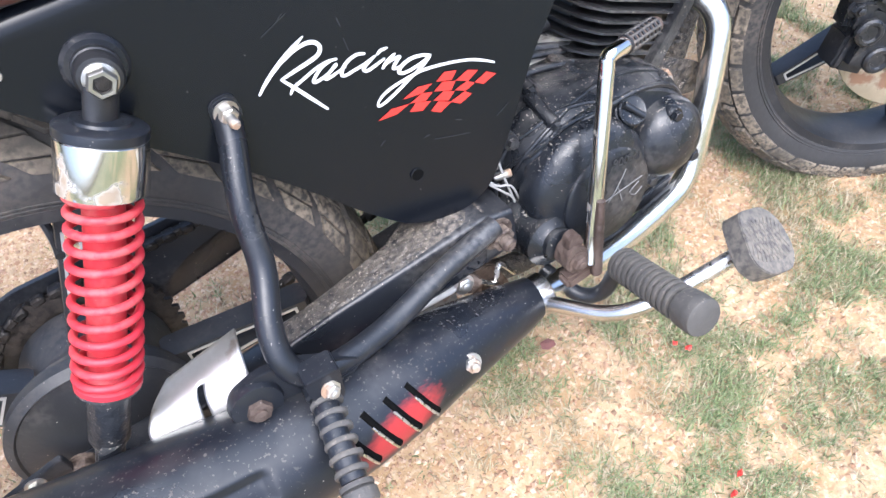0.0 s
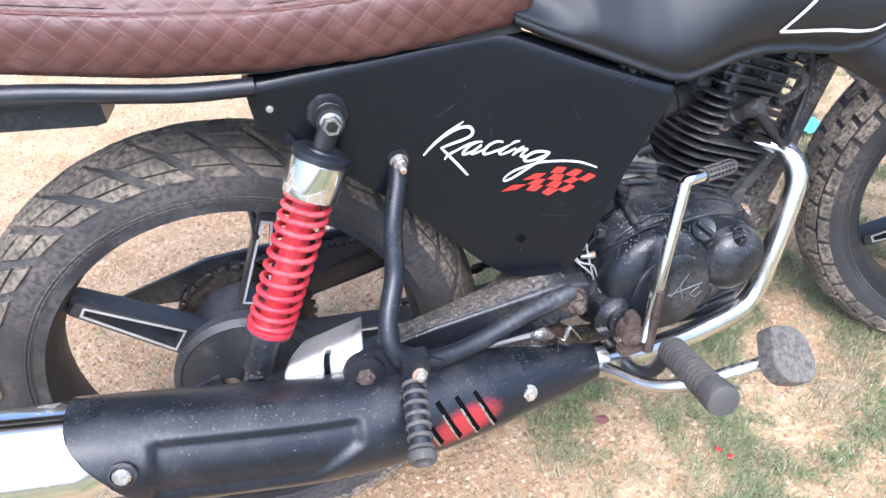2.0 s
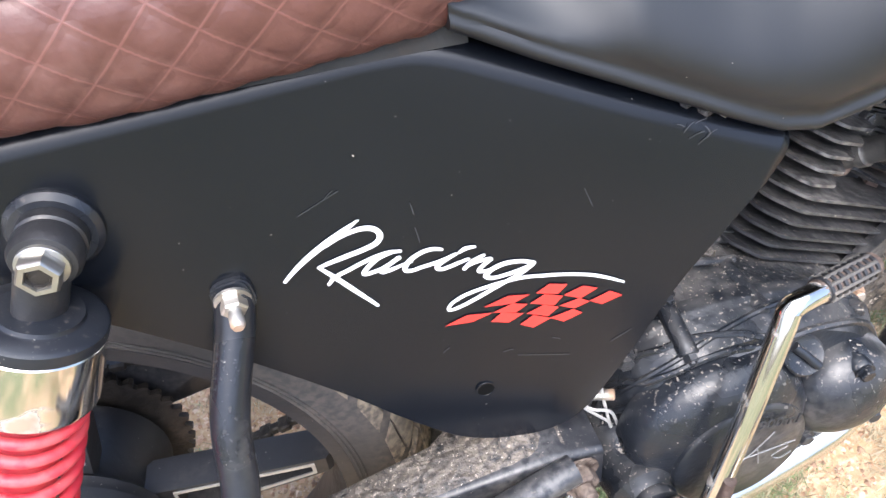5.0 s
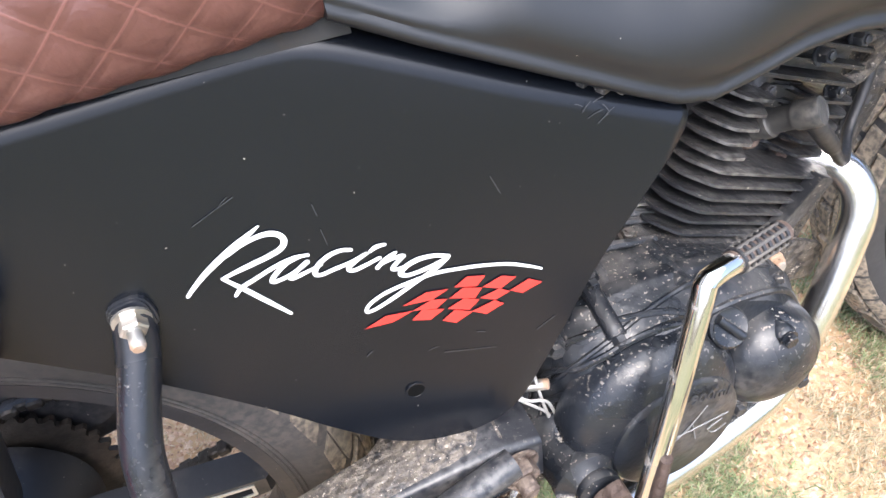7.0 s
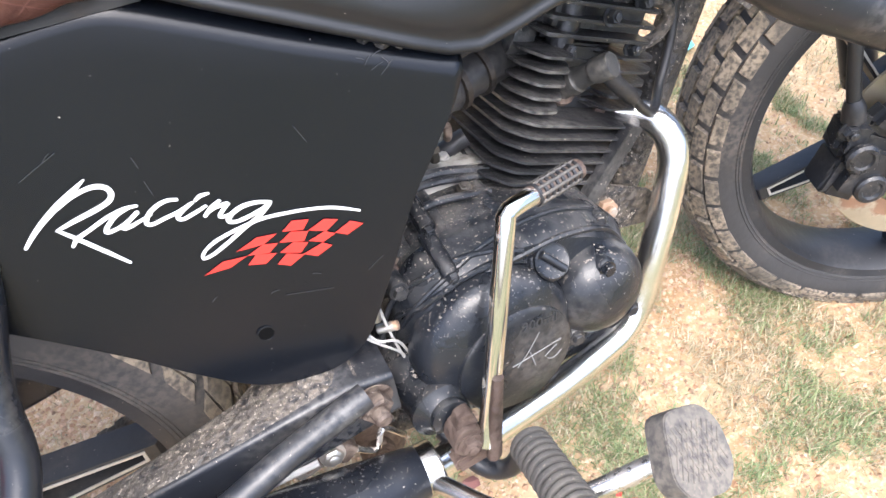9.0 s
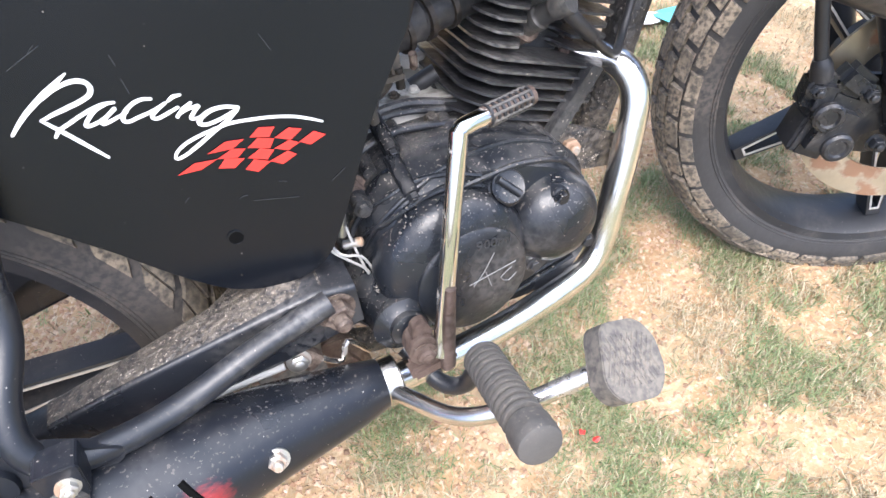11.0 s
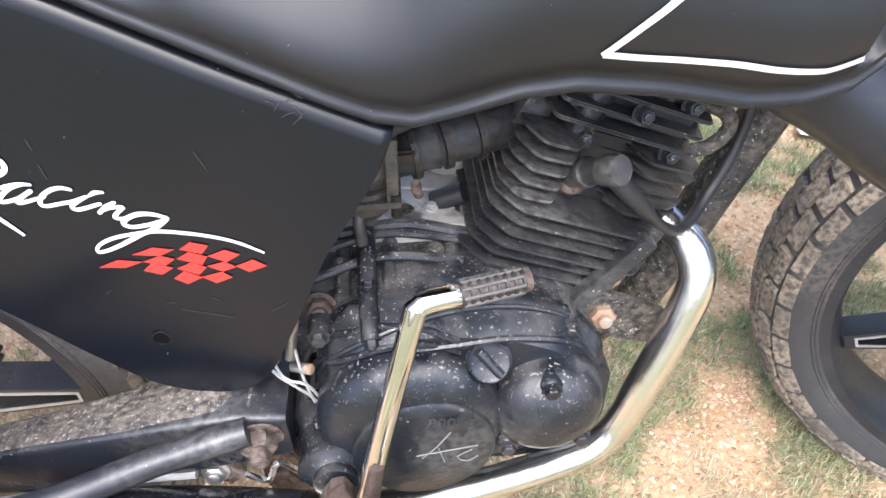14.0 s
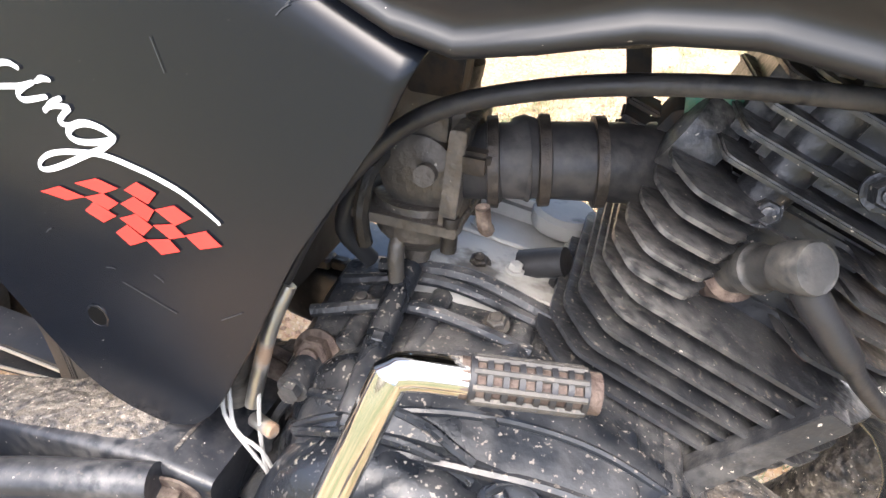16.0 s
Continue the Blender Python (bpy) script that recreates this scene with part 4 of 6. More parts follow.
stroke([(-89.6, 22.3, 1.0), (-84.1, 27.3, 1.3), (-76.5, 33.1, 1.6), (-68.0, 38.4, 1.8), (-60.8, 42.5, 1.8), (-52.9, 46.6, 1.4), (-46.4, 50.2, 0.6)])
stroke([(-64.7, 38.4, 0.6), (-57.4, 42.1, 1.1), (-49.1, 44.4, 1.4), (-42.7, 44.3, 1.6), (-38.5, 42.1, 1.6), (-37.1, 38.0, 1.6), (-39.7, 33.9, 1.6), (-46.3, 31.4, 1.6), (-54.6, 29.7, 1.6), (-62.8, 28.1, 1.4), (-71.2, 26.2, 1.0)])
stroke([(-71.2, 26.2, 1.0), (-63.9, 16.4, 1.4), (-55.2, 4.0, 1.4), (-46.1, -9.0, 1.0)])
stroke([(-68.4, 13.7, 1.0), (-64.4, 17.4, 1.3), (-56.7, 20.1, 1.3), (-48.1, 23.2, 1.3), (-40.4, 25.3, 1.3), (-33.7, 26.1, 1.3), (-28.4, 25.6, 1.0)])
stroke([(-33.3, 25.6, 1.0), (-40.1, 23.7, 1.3), (-46.6, 19.1, 1.4), (-49.4, 15.3, 1.4), (-45.5, 14.8, 1.3), (-38.0, 16.8, 1.3), (-29.8, 21.2, 1.3)])
stroke([(-29.7, 21.6, 1.3), (-36.0, 17.5, 1.3), (-40.2, 13.8, 1.3), (-36.0, 14.0, 1.3), (-29.5, 15.7, 1.1), (-23.6, 17.4, 1.0)])
stroke([(-7.1, 22.1, 1.1), (-12.4, 23.2, 1.3), (-18.7, 21.7, 1.4), (-24.7, 17.8, 1.4), (-27.7, 12.7, 1.4), (-25.0, 10.9, 1.3), (-17.4, 12.3, 1.3), (-8.4, 14.1, 1.3), (0.2, 17.3, 1.1)])
stroke([(0.2, 17.3, 1.1), (-6.0, 14.1, 1.3), (-10.7, 10.3, 1.3), (-8.3, 8.2, 1.3), (-1.7, 9.8, 1.3), (6.3, 12.5, 1.1)])
stroke([(2.3, 18.1, 1.0), (5.7, 20.0, 1.4), (10.3, 20.3, 1.0)])
stroke([(14.7, 13.5, 1.1), (8.8, 10.5, 1.3), (4.0, 6.2, 1.3)])
stroke([(5.3, 7.4, 1.0), (11.0, 9.7, 1.3), (18.2, 10.4, 1.3)])
stroke([(18.7, 9.8, 1.1), (14.2, 6.3, 1.3), (11.5, 2.8, 1.3), (14.8, 2.1, 1.1), (19.4, 3.3, 0.8)])
stroke([(41.8, 2.9, 1.3), (34.8, 5.3, 1.4), (26.1, 5.4, 1.6), (18.6, 2.4, 1.6), (15.2, -1.7, 1.6), (19.1, -3.9, 1.4), (27.5, -2.7, 1.4), (36.3, 0.0, 1.3), (41.8, 2.6, 1.0)])
stroke([(41.0, 1.6, 1.3), (33.6, -4.0, 1.4), (22.8, -9.7, 1.4), (9.3, -17.2, 1.4), (-1.6, -22.3, 1.3), (-7.3, -23.1, 1.1), (-5.4, -18.6, 1.1), (2.9, -13.5, 1.3), (15.8, -9.8, 1.3), (33.0, -7.0, 1.3), (48.8, -7.9, 1.3), (61.5, -9.6, 1.2), (74.1, -12.6, 1.2), (83.6, -16.6, 1.1), (92.5, -21.3, 0.8)])
check([(50.3, -14.6), (60.7, -16.9), (55.1, -23.5), (42.4, -20.4)])
check([(69.5, -19.9), (78.1, -23.3), (68.6, -29.6), (58.2, -25.1)])
check([(85.1, -27.0), (92.8, -31.8), (81.0, -37.0), (73.6, -32.6)])
check([(12.3, -25.3), (26.7, -19.2), (39.1, -20.6), (29.3, -25.8)])
check([(47.4, -22.2), (58.1, -25.5), (53.4, -32.2), (38.8, -27.9)])
check([(67.6, -29.2), (73.9, -33.2), (64.9, -37.2), (56.0, -33.1)])
check([(29.0, -25.7), (37.8, -27.9), (30.7, -33.4), (17.4, -30.7)])
check([(47.0, -30.4), (55.8, -34.0), (49.4, -40.3), (36.7, -35.6)])
check([(64.2, -37.4), (69.8, -41.7), (58.7, -46.9), (50.5, -42.0)])
check([(2.2, -29.5), (17.4, -30.7), (5.3, -35.7), (-11.2, -35.6)])
check([(22.4, -31.7), (35.1, -35.0), (26.3, -40.9), (15.8, -37.9)])
check([(40.7, -37.6), (51.2, -42.3), (40.6, -48.2), (32.8, -43.9)])
scuff([(-74.2, 59.9), (-63.5, 64.5), (-52.4, 69.2)])
scuff([(-18.7, 38.8), (-17.5, 28.7)])
scuff([(68.4, 47.3), (73.0, 35.4)])
scuff([(31.0, -71.0), (62.3, -77.2)])
scuff([(88.6, -70.5), (100.1, -62.5)])
scuff([(-19.3, 54.5), (-18.3, 47.4)])

for u, w, du, dw in ((116, 72, 4, 5), (121, 76, 5, 2), (119, 68, 7, 3), (126, 74, 3, -4), (124, 64, 5, 4), (112, 77, 4, -2), (128, 68, 4, 3), (-14, -58, 4, 3), (22, -66, 6, 1), (52, -60, 5, -2), (-60, 66, 5, 4)):
    scuff([(u, w), (u + du / 2, w + dw / 2 + 0.4), (u + du, w + dw)])
for x, z, r in ((0.462, 0.6505, 0.0050), (0.472, 0.6465, 0.0062), (0.482, 0.6420, 0.0048), (0.331, 0.7045, 0.0035)):
    part("seam_dirt", lathe((x, panel_y(x, z) + 0.010, z - 0.001), (0.2, -0.3, 1), [(r, 0), (r * 0.8, r * 0.35), (r * 0.3, r * 0.5)], 8), MUDDY, panel, "dried mud along the seam")

# ---- seat ----
def seat_section(x):
    """Half outline of the seat at x, from its lower edge over the top."""
    base = float(np.interp(x, (-0.60, -0.108, -0.045, 0.02, 0.12, 0.21, 0.29, 0.36), (0.833, 0.735, 0.7225, 0.7105, 0.6985, 0.6970, 0.7005, 0.7060)))
    full = 1 + (0.706 + max(0.0, 0.09 - x) * 0.157 - base) / 0.097
    end = min(1.0, max(0.0, (0.374 - x) / 0.035)) ** 0.5
    grow = 0.93 + 0.07 * end
    rows = [(-0.100, 0.0), (-0.118, 0.004), (-0.128, 0.018), (-0.133, 0.034), (-0.132, 0.048), (-0.124, 0.064), (-0.104, 0.080), (-0.060, 0.092), (0.0, 0.097)]
    return [(y * grow + (1 - end) * 0.012, base + z * full * (0.90 + 0.10 * end)) for y, z in rows]


def seat():
    """The cushion, with its quilting laid out as two lengths on each point."""
    xs = list(np.arange(-0.55, 0.345, 0.0022)) + [0.345, 0.350, 0.355, 0.360, 0.364, 0.368, 0.371, 0.373, 0.374]
    count = 240
    verts, us, ws = [], [], []
    for x in xs:
        half = np.array([p[1:3] for p in spline([(0, y, z) for y, z in seat_section(x)], 0.003)])
        full = np.vstack([half, half[-2::-1] * (-1, 1)])
        run = np.concatenate([[0], np.cumsum(np.hypot(*np.diff(full, axis=0).T))])
        at = np.linspace(0, run[-1], count)
        y, z = np.interp(at, run, full[:, 0]), np.interp(at, run, full[:, 1])
        ny, nz = -np.gradient(z), np.gradient(y)
        size = np.hypot(ny, nz)
        for i in range(count):
            u, w = x / 0.0285, at[i] / 0.0255
            s, t = abs(math.sin(math.pi * (u + w))), abs(math.sin(math.pi * (u - w)))
            lift = 0.0017 * (s * t) ** 0.5 * min(1.0, max(0.0, (0.372 - x) / 0.02))
            lift -= 0.0011 * math.exp(-((at[i] - 0.0745) / 0.0017) ** 2) + 0.0008 * math.exp(-((at[i] - 0.0805) / 0.0017) ** 2)
            lift += 0.0022 * noise.noise(Vector((x * 7, at[i] * 11, 4))) * min(1.0, max(0.0, (0.37 - x) / 0.05))
            verts.append((x, y[i] + ny[i] / size[i] * lift, z[i] + nz[i] / size[i] * lift))
            us.append(u + w)
            ws.append(u - w)
    rows = len(xs)
    faces = [(j * count + i, j * count + i + 1, (j + 1) * count + i + 1, (j + 1) * count + i) for j in range(rows - 1) for i in range(count - 1)]
    faces += [tuple(range(count)), tuple((rows - 1) * count + i for i in range(count - 1, -1, -1))]
    me = bpy.data.meshes.new("seat")
    me.from_pydata(verts, [], faces)
    for name, values in (("quilt_a", us), ("quilt_b", ws)):
        me.attributes.new(name, "FLOAT", "POINT").data.foreach_set("value", values)
    me.polygons.foreach_set("use_smooth", [True] * len(me.polygons))
    me.set_sharp_from_angle(angle=radians(60))
    return me


def quilted(m):
    """Stitched lines of the quilting: thread colour and a fine groove."""
    n, link = m.node_tree.nodes, m.node_tree.links.new
    bsdf = n["Principled BSDF"]
    old_colour = bsdf.inputs["Base Color"].links[0].from_socket
    old_normal = bsdf.inputs["Normal"].links[0].from_socket
    near = []
    for name in ("quilt_a", "quilt_b"):
        a = n.new("ShaderNodeAttribute")
        a.attribute_name = name
        ops = [("FRACT", None), ("SUBTRACT", 0.5), ("ABSOLUTE", None), ("MULTIPLY", -1.0), ("ADD", 0.5)]
        last = a.outputs["Fac"]
        for op, v in ops:
            k = n.new("ShaderNodeMath")
            k.operation = op
            link(last, k.inputs[0])
            if v is not None:
                k.inputs[1].default_value = v
            last = k.outputs[0]
        near.append(last)
    low = n.new("ShaderNodeMath")
    low.operation = "MINIMUM"
    link(near[0], low.inputs[0])
    link(near[1], low.inputs[1])
    thread, groove = n.new("ShaderNodeMapRange"), n.new("ShaderNodeMapRange")
    thread.inputs["From Min"].default_value, thread.inputs["From Max"].default_value = 0.036, 0.018
    groove.inputs["From Min"].default_value, groove.inputs["From Max"].default_value = 0.0, 0.14
    link(low.outputs[0], thread.inputs["Value"])
    link(low.outputs[0], groove.inputs["Value"])
    x = n.new("ShaderNodeMix")
    x.data_type = "RGBA"
    k = n.new("ShaderNodeMath")
    k.operation = "MULTIPLY"
    link(thread.outputs[0], k.inputs[0])
    k.inputs[1].default_value = 0.30
    link(k.outputs[0], x.inputs["Factor"])
    a, b = [i for i in x.inputs if i.type == "RGBA"]
    link(old_colour, a)
    b.default_value = (0.27, 0.125, 0.105, 1)
    link([o for o in x.outputs if o.type == "RGBA"][0], bsdf.inputs["Base Color"])
    bump = n.new("ShaderNodeBump")
    bump.inputs["Strength"].default_value, bump.inputs["Distance"].default_value = 0.45, 0.0008
    link(groove.outputs[0], bump.inputs["Height"])
    link(old_normal, bump.inputs["Normal"])
    link(bump.outputs[0], bsdf.inputs["Normal"])
    return m


bench = new("seat", seat())
bench.data.materials.append(quilted(LEATHER))
bench.parent = bike
tagged(bench, "brown diamond-quilted leather seat")
for run, r in ((0.0745, 0.0006), (0.0805, 0.0004)):
    line = []
    for x in np.arange(-0.54, 0.352, 0.012):
        half = np.array([p[1:3] for p in spline([(0, y, z) for y, z in seat_section(x)], 0.003)])
        far = np.concatenate([[0], np.cumsum(np.hypot(*np.diff(half, axis=0).T))])
        line.append((x, np.interp(run, far, half[:, 0]) - 0.0004, np.interp(run, far, half[:, 1]) + 0.0003))
    part("seam_thread", tube(line, r, 6), STITCH if run < 0.078 else VOID, bench, "stitched seam along the seat's side")
part("seat_base", loft([[(x, -0.112, z - 0.006), (x, 0.112, z - 0.006), (x, 0.110, z + 0.003), (x, -0.110, z + 0.003)] for x, z in ((-0.55, 0.829), (0.02, 0.716), (0.12, 0.704), (0.36, 0.704))]), VOID, bench)
part("seat_rail", tube([(-0.50, -0.118, 0.775), (-0.20, -0.120, 0.729), (-0.083, -0.120, 0.716), (0.0, -0.120, 0.702), (0.05, -0.119, 0.694), (0.106, -0.118, 0.690)], 0.0085, 16), FRAME, bike, "glossy black seat rail tube")
part("rear_stay", loft([[(x, -0.075, z - 0.012), (x, -0.030, z - 0.012), (x, -0.030, z + 0.006), (x, -0.075, z + 0.006)] for x, z in ((-0.55, 0.760), (-0.14, 0.686), (-0.045, 0.676), (-0.036, 0.678))]), FRAME, bike, "dusty dark mudguard stay")

# ---- tank ----
TANK_BASE = [(0.350, 0.7080), (0.386, 0.6890), (0.430, 0.6680), (0.480, 0.6440), (0.508, 0.6310), (0.528, 0.6270), (0.552, 0.6320), (0.580, 0.6395), (0.610, 0.6420), (0.653, 0.6370), (0.700, 0.6270), (0.730, 0.6270), (0.752, 0.6330), (0.780, 0.6600), (0.82, 0.72)]
TANK_REAR = [(-0.108, 0.004), (-0.126, 0.000), (-0.136, 0.001), (-0.139, 0.005), (-0.137, 0.009), (-0.138, 0.013), (-0.141, 0.020), (-0.139, 0.032), (-0.130, 0.050), (-0.116, 0.073), (-0.097, 0.100), (-0.072, 0.126), (-0.040, 0.146), (0.0, 0.155)]
TANK_FRONT = [(-0.108, 0.004), (-0.126, 0.000), (-0.136, 0.001), (-0.139, 0.005), (-0.137, 0.009), (-0.138, 0.014), (-0.146, 0.023), (-0.152, 0.039), (-0.154, 0.057), (-0.149, 0.080), (-0.134, 0.110), (-0.108, 0.142), (-0.068, 0.168), (0.0, 0.180)]


def tank_half(x):
    z0 = float(np.interp(x, [p[0] for p in TANK_BASE], [p[1] for p in TANK_BASE]))
    k = min(1.0, max(0.0, (x - 0.46) / 0.13))
    k = k * k * (3 - 2 * k)
    lip = 0.90 + 0.10 * min(1, max(0, (x - 0.358) / 0.13))
    taper = min(1.0, max(0.35, (0.845 - x) / 0.10))
    facet = 0.74 + 0.26 * min(1.0, max(0.0, (x - 0.35) / 0.078))
    return [((a[0] + (b[0] - a[0]) * k) * (lip if a[1] <= 0.013 else lip * taper * (facet if a[1] > 0.03 else (1 + facet) / 2)), z0 + a[1] + (b[1] - a[1]) * k) for a, b in zip(TANK_REAR, TANK_FRONT)]


def tank_y(x, z):
    h = spline([(0, *p) for p in tank_half(x)], 0.004)
    h = [p for p in h if p[2] > h[0][2] + 0.003]
    return float(np.interp(z, [p[2] for p in h[:40]], [p[1] for p in h[:40]]))


loops = []
base_line = spline([(x, 0, z) for x, z in TANK_BASE], 0.006)
for q in base_line:
    half = spline([(0, y, z) for y, z in tank_half(q[0])], 0.005)
    arr = np.array(half)
    t = np.linspace(0, len(half) - 1, 60)
    half = [(np.interp(k, range(len(half)), arr[:, 1]), np.interp(k, range(len(half)), arr[:, 2])) for k in t]
    loops.append([(q[0], y, z) for y, z in half] + [(q[0], -y, z) for y, z in half[-2::-1]])
tank = part("fuel_tank", loft(loops), TANKP, bike, "satin black fuel tank with white pinstripe", 50)


def stripe(points, width, mat, label):
    line = spline([(x, 0, z) for x, z in points], 0.004)
    bm = bmesh.new()
    last = None
    for i, p in enumerate(line):
        q, r = line[max(i - 1, 0)], line[min(i + 1, len(line) - 1)]
        t = Vector((r[0] - q[0], r[2] - q[2])).normalized()
        pair = [bm.verts.new((p[0] + s * t.y * width, tank_y(p[0] + s * t.y * width, p[2] - s * t.x * width) - 0.0012, p[2] - s * t.x * width)) for s in (-1, 1)]
        if last:
            bm.faces.new((last[0], last[1], pair[1], pair[0]))
        last = pair
    part("pinstripe", bm, mat, tank, label)


stripe([(0.6165, 0.6680), (0.634, 0.6655), (0.652, 0.6635), (0.681, 0.6600), (0.701, 0.6560), (0.719, 0.6535), (0.733, 0.6545), (0.755, 0.6660), (0.770, 0.6850)], 0.0019, WHITE, "hand-painted white line")
stripe([(0.6160, 0.6675), (0.6295, 0.6810), (0.645, 0.6950), (0.660, 0.7095), (0.676, 0.7260), (0.692, 0.7440)], 0.0019, WHITE, "hand-painted white line")
stripe([(0.690, 0.7040), (0.694, 0.7075), (0.699, 0.7095)], 0.0026, FLAGRED, "red painted dab")
stripe([(0.7185, 0.7040), (0.722, 0.7070), (0.727, 0.7085)], 0.0022, FLAGRED, "red painted dab")

# ---- engine ----
def disc_dome(c, r, depth, bulge, sides=48):
    """A round cover standing out to the right."""
    prof = [(r * 1.02, 0), (r * 1.02, depth * 0.45), (r, depth * 0.55)]
    prof += [(r * math.cos(radians(a)), depth * 0.55 + (depth * 0.45 + bulge) * math.sin(radians(a))) for a in (15, 30, 45, 60, 72, 82)]
    return lathe(c, (0, -1, 0), prof, sides)


OUT = [(0.440, 0.345), (0.444, 0.400), (0.450, 0.440), (0.468, 0.462), (0.503, 0.474), (0.545, 0.474), (0.590, 0.466), (0.637, 0.446), (0.664, 0.415), (0.668, 0.385), (0.655, 0.345), (0.610, 0.312), (0.545, 0.292), (0.490, 0.290), (0.455, 0.310)]
cover_line = rounded(OUT, 0.016)
engine = part("engine", slab([(x * 0.98 + 0.011, z * 0.98 + 0.008) for x, z in cover_line], -0.090, 0.085, 0.004), ENGINE, bike, "dusty black air-cooled engine")


def shrink(points, k):
    cx, cz = sum(p[0] for p in points) / len(points), sum(p[1] for p in points) / len(points)
    return [(cx + (x - cx) * k, cz + (z - cz) * k) for x, z in points]


steps = [(1.0, -0.088), (1.0, -0.096), (0.985, -0.099), (0.95, -0.104), (0.90, -0.118), (0.84, -0.126), (0.6, -0.128)]
cover = part("clutch_cover", loft([[(x, y, z) for x, z in shrink(cover_line, k)] for k, y in steps]), COVER, engine, "satin black clutch cover, dusty on top")
MIDDLE = (sum(p[0] for p in cover_line) / len(cover_line), sum(p[1] for p in cover_line) / len(cover_line))
BEARINGS = sorted((math.atan2(z - MIDDLE[1], x - MIDDLE[0]), math.hypot(x - MIDDLE[0], z - MIDDLE[1])) for x, z in cover_line)


def cover_y(x, z):
    """Depth of the clutch cover's outer face."""
    a = math.atan2(z - MIDDLE[1], x - MIDDLE[0])
    far = float(np.interp(a, [b[0] for b in BEARINGS], [b[1] for b in BEARINGS], period=2 * math.pi))
    k = math.hypot(x - MIDDLE[0], z - MIDDLE[1]) / far
    return float(np.interp(k, [q[0] for q in steps[:0:-1]], [q[1] for q in steps[:0:-1]]))


part("clutch_dome", disc_dome((0.514, -0.118, 0.384), 0.068, 0.036, 0.006, 64), COVER, engine, "round black clutch dome with cast writing")
part("dome_face", lathe((0.522, -0.1510, 0.376), (0.04, -1, 0.02), [(0.0520, 0), (0.0515, 0.0055), (0.0490, 0.0075), (0.020, 0.0085), (0.004, 0.0086)], 64), COVER, engine, "flat turned face of the clutch dome")
part("lower_case", slab(rounded([(0.455, 0.330), (0.470, 0.296), (0.505, 0.276), (0.600, 0.266), (0.650, 0.274), (0.676, 0.310), (0.676, 0.380), (0.640, 0.400), (0.470, 0.400)], 0.012), -0.098, 0.080, 0.006), COVER, engine, "black lower crankcase above the pipe")
part("round_cap", disc_dome((0.614, -0.112, 0.389), 0.043, 0.036, 0.012, 56), COVER, engine, "round black side cap")
FILL = Vector((0.5705, -0.130, 0.4385))
bm = lathe(FILL, (0, -0.82, 0.57), [(0.0165, -0.016), (0.0165, 0.002), (0.0150, 0.003), (0.0150, 0.0075), (0.0135, 0.0088), (0.0115, 0.0080), (0.002, 0.0078)], 36)
filler = part("oil_filler", bm, COVER, engine, "black oil filler cap with a grip bar")
mid, side = FILL + Vector((0, -0.82, 0.57)) * 0.0095, basis((0, -0.82, 0.57)) @ Vector((0.64, -0.77, 0)) * 0.0115
part("grip_bar", tube([mid - side, mid, mid + side], 0.0034, 10, smooth=False), COVER, filler)
for x, z, y in ((0.613, 0.423, -0.148), (0.640, 0.362, -0.146), (0.585, 0.357, -0.146)):
    bm = lathe((x, y + 0.006, z), (0, -1, 0), [(0.0085, -0.012), (0.0085, 0.004), (0.007, 0.006)], 16)
    hexbolt((x, y, z), (0, -1, 0), 0.0055, 0.004, 0, bm)
    part("cap_bolt", bm, COVER, engine)
for x, z in ((0.496, 0.456), (0.552, 0.464), (0.453, 0.448), (0.634, 0.436), (0.447, 0.372), (0.650, 0.352)):
    bm = tube([(x, -0.03, z + 0.004), (x, -0.106, z)], 0.0082, 16, smooth=False)
    lathe((x, -0.106, z), (0, -1, 0), [(0.0055, 0), (0.0055, 0.005), (0.0035, 0.0055)], 6, bm)
    part("case_boss", bm, ENGINE, engine)
for r, a0, a1 in ((0.074, 60, 200), (0.083, 64, 176)):
    part("cast_rib", tube([(x, cover_y(x, z) - 0.0005, z) for x, z in ((0.514 + r * math.cos(radians(a)), 0.384 + r * math.sin(radians(a)) * 0.98) for a in np.linspace(a0, a1, 16))], 0.0026, 8), COVER, engine)
for k in range(4):
    part("cast_rib", tube([(0.585 + 0.004 * k, -0.101, 0.284 + 0.011 * k), (0.655 + 0.003 * k, -0.100, 0.300 + 0.011 * k)], 0.0026, 8), COVER, engine)
text = bpy.data.curves.new("cast_writing", "FONT")
text.body, text.size, text.extrude, text.align_x = "900ml", 0.0130, 0.0005, "CENTER"
letters = new("cast_writing", text)
letters.matrix_local = pose(0.541, -0.1612, 0.409, 90, 0, 0) @ pose(0, 0, 0, 0, 0, -6)
# letters toned paler than the cover for their worn and lit edges
text.materials.append(SCUFF_LIT)
letters.parent = engine
bm = bmesh.new()
for p in ([(0.520, 0.372), (0.530, 0.384), (0.541, 0.402)], [(0.516, 0.375), (0.560, 0.385)], [(0.536, 0.366), (0.532, 0.384)], [(0.560, 0.372), (0.552, 0.366), (0.545, 0.372), (0.556, 0.380)]):
    tube([(x, -0.1602 - 0.04 * (x - 0.522), z) for x, z in p], 0.0005, 6, bm=bm)
part("scratches", bm, SCRATCH, engine, "pale scratched lines on the clutch dome")
part("crankcase_top", loft([[(x, -0.075, z - 0.05), (x, -0.004, z - 0.05), (x, -0.004, z), (x, -0.020, z + 0.004), (x, -0.070, z - 0.012)] for x, z in ((0.430, 0.440), (0.445, 0.468), (0.50, 0.476), (0.585, 0.462), (0.62, 0.44))]), ENGINE, engine)
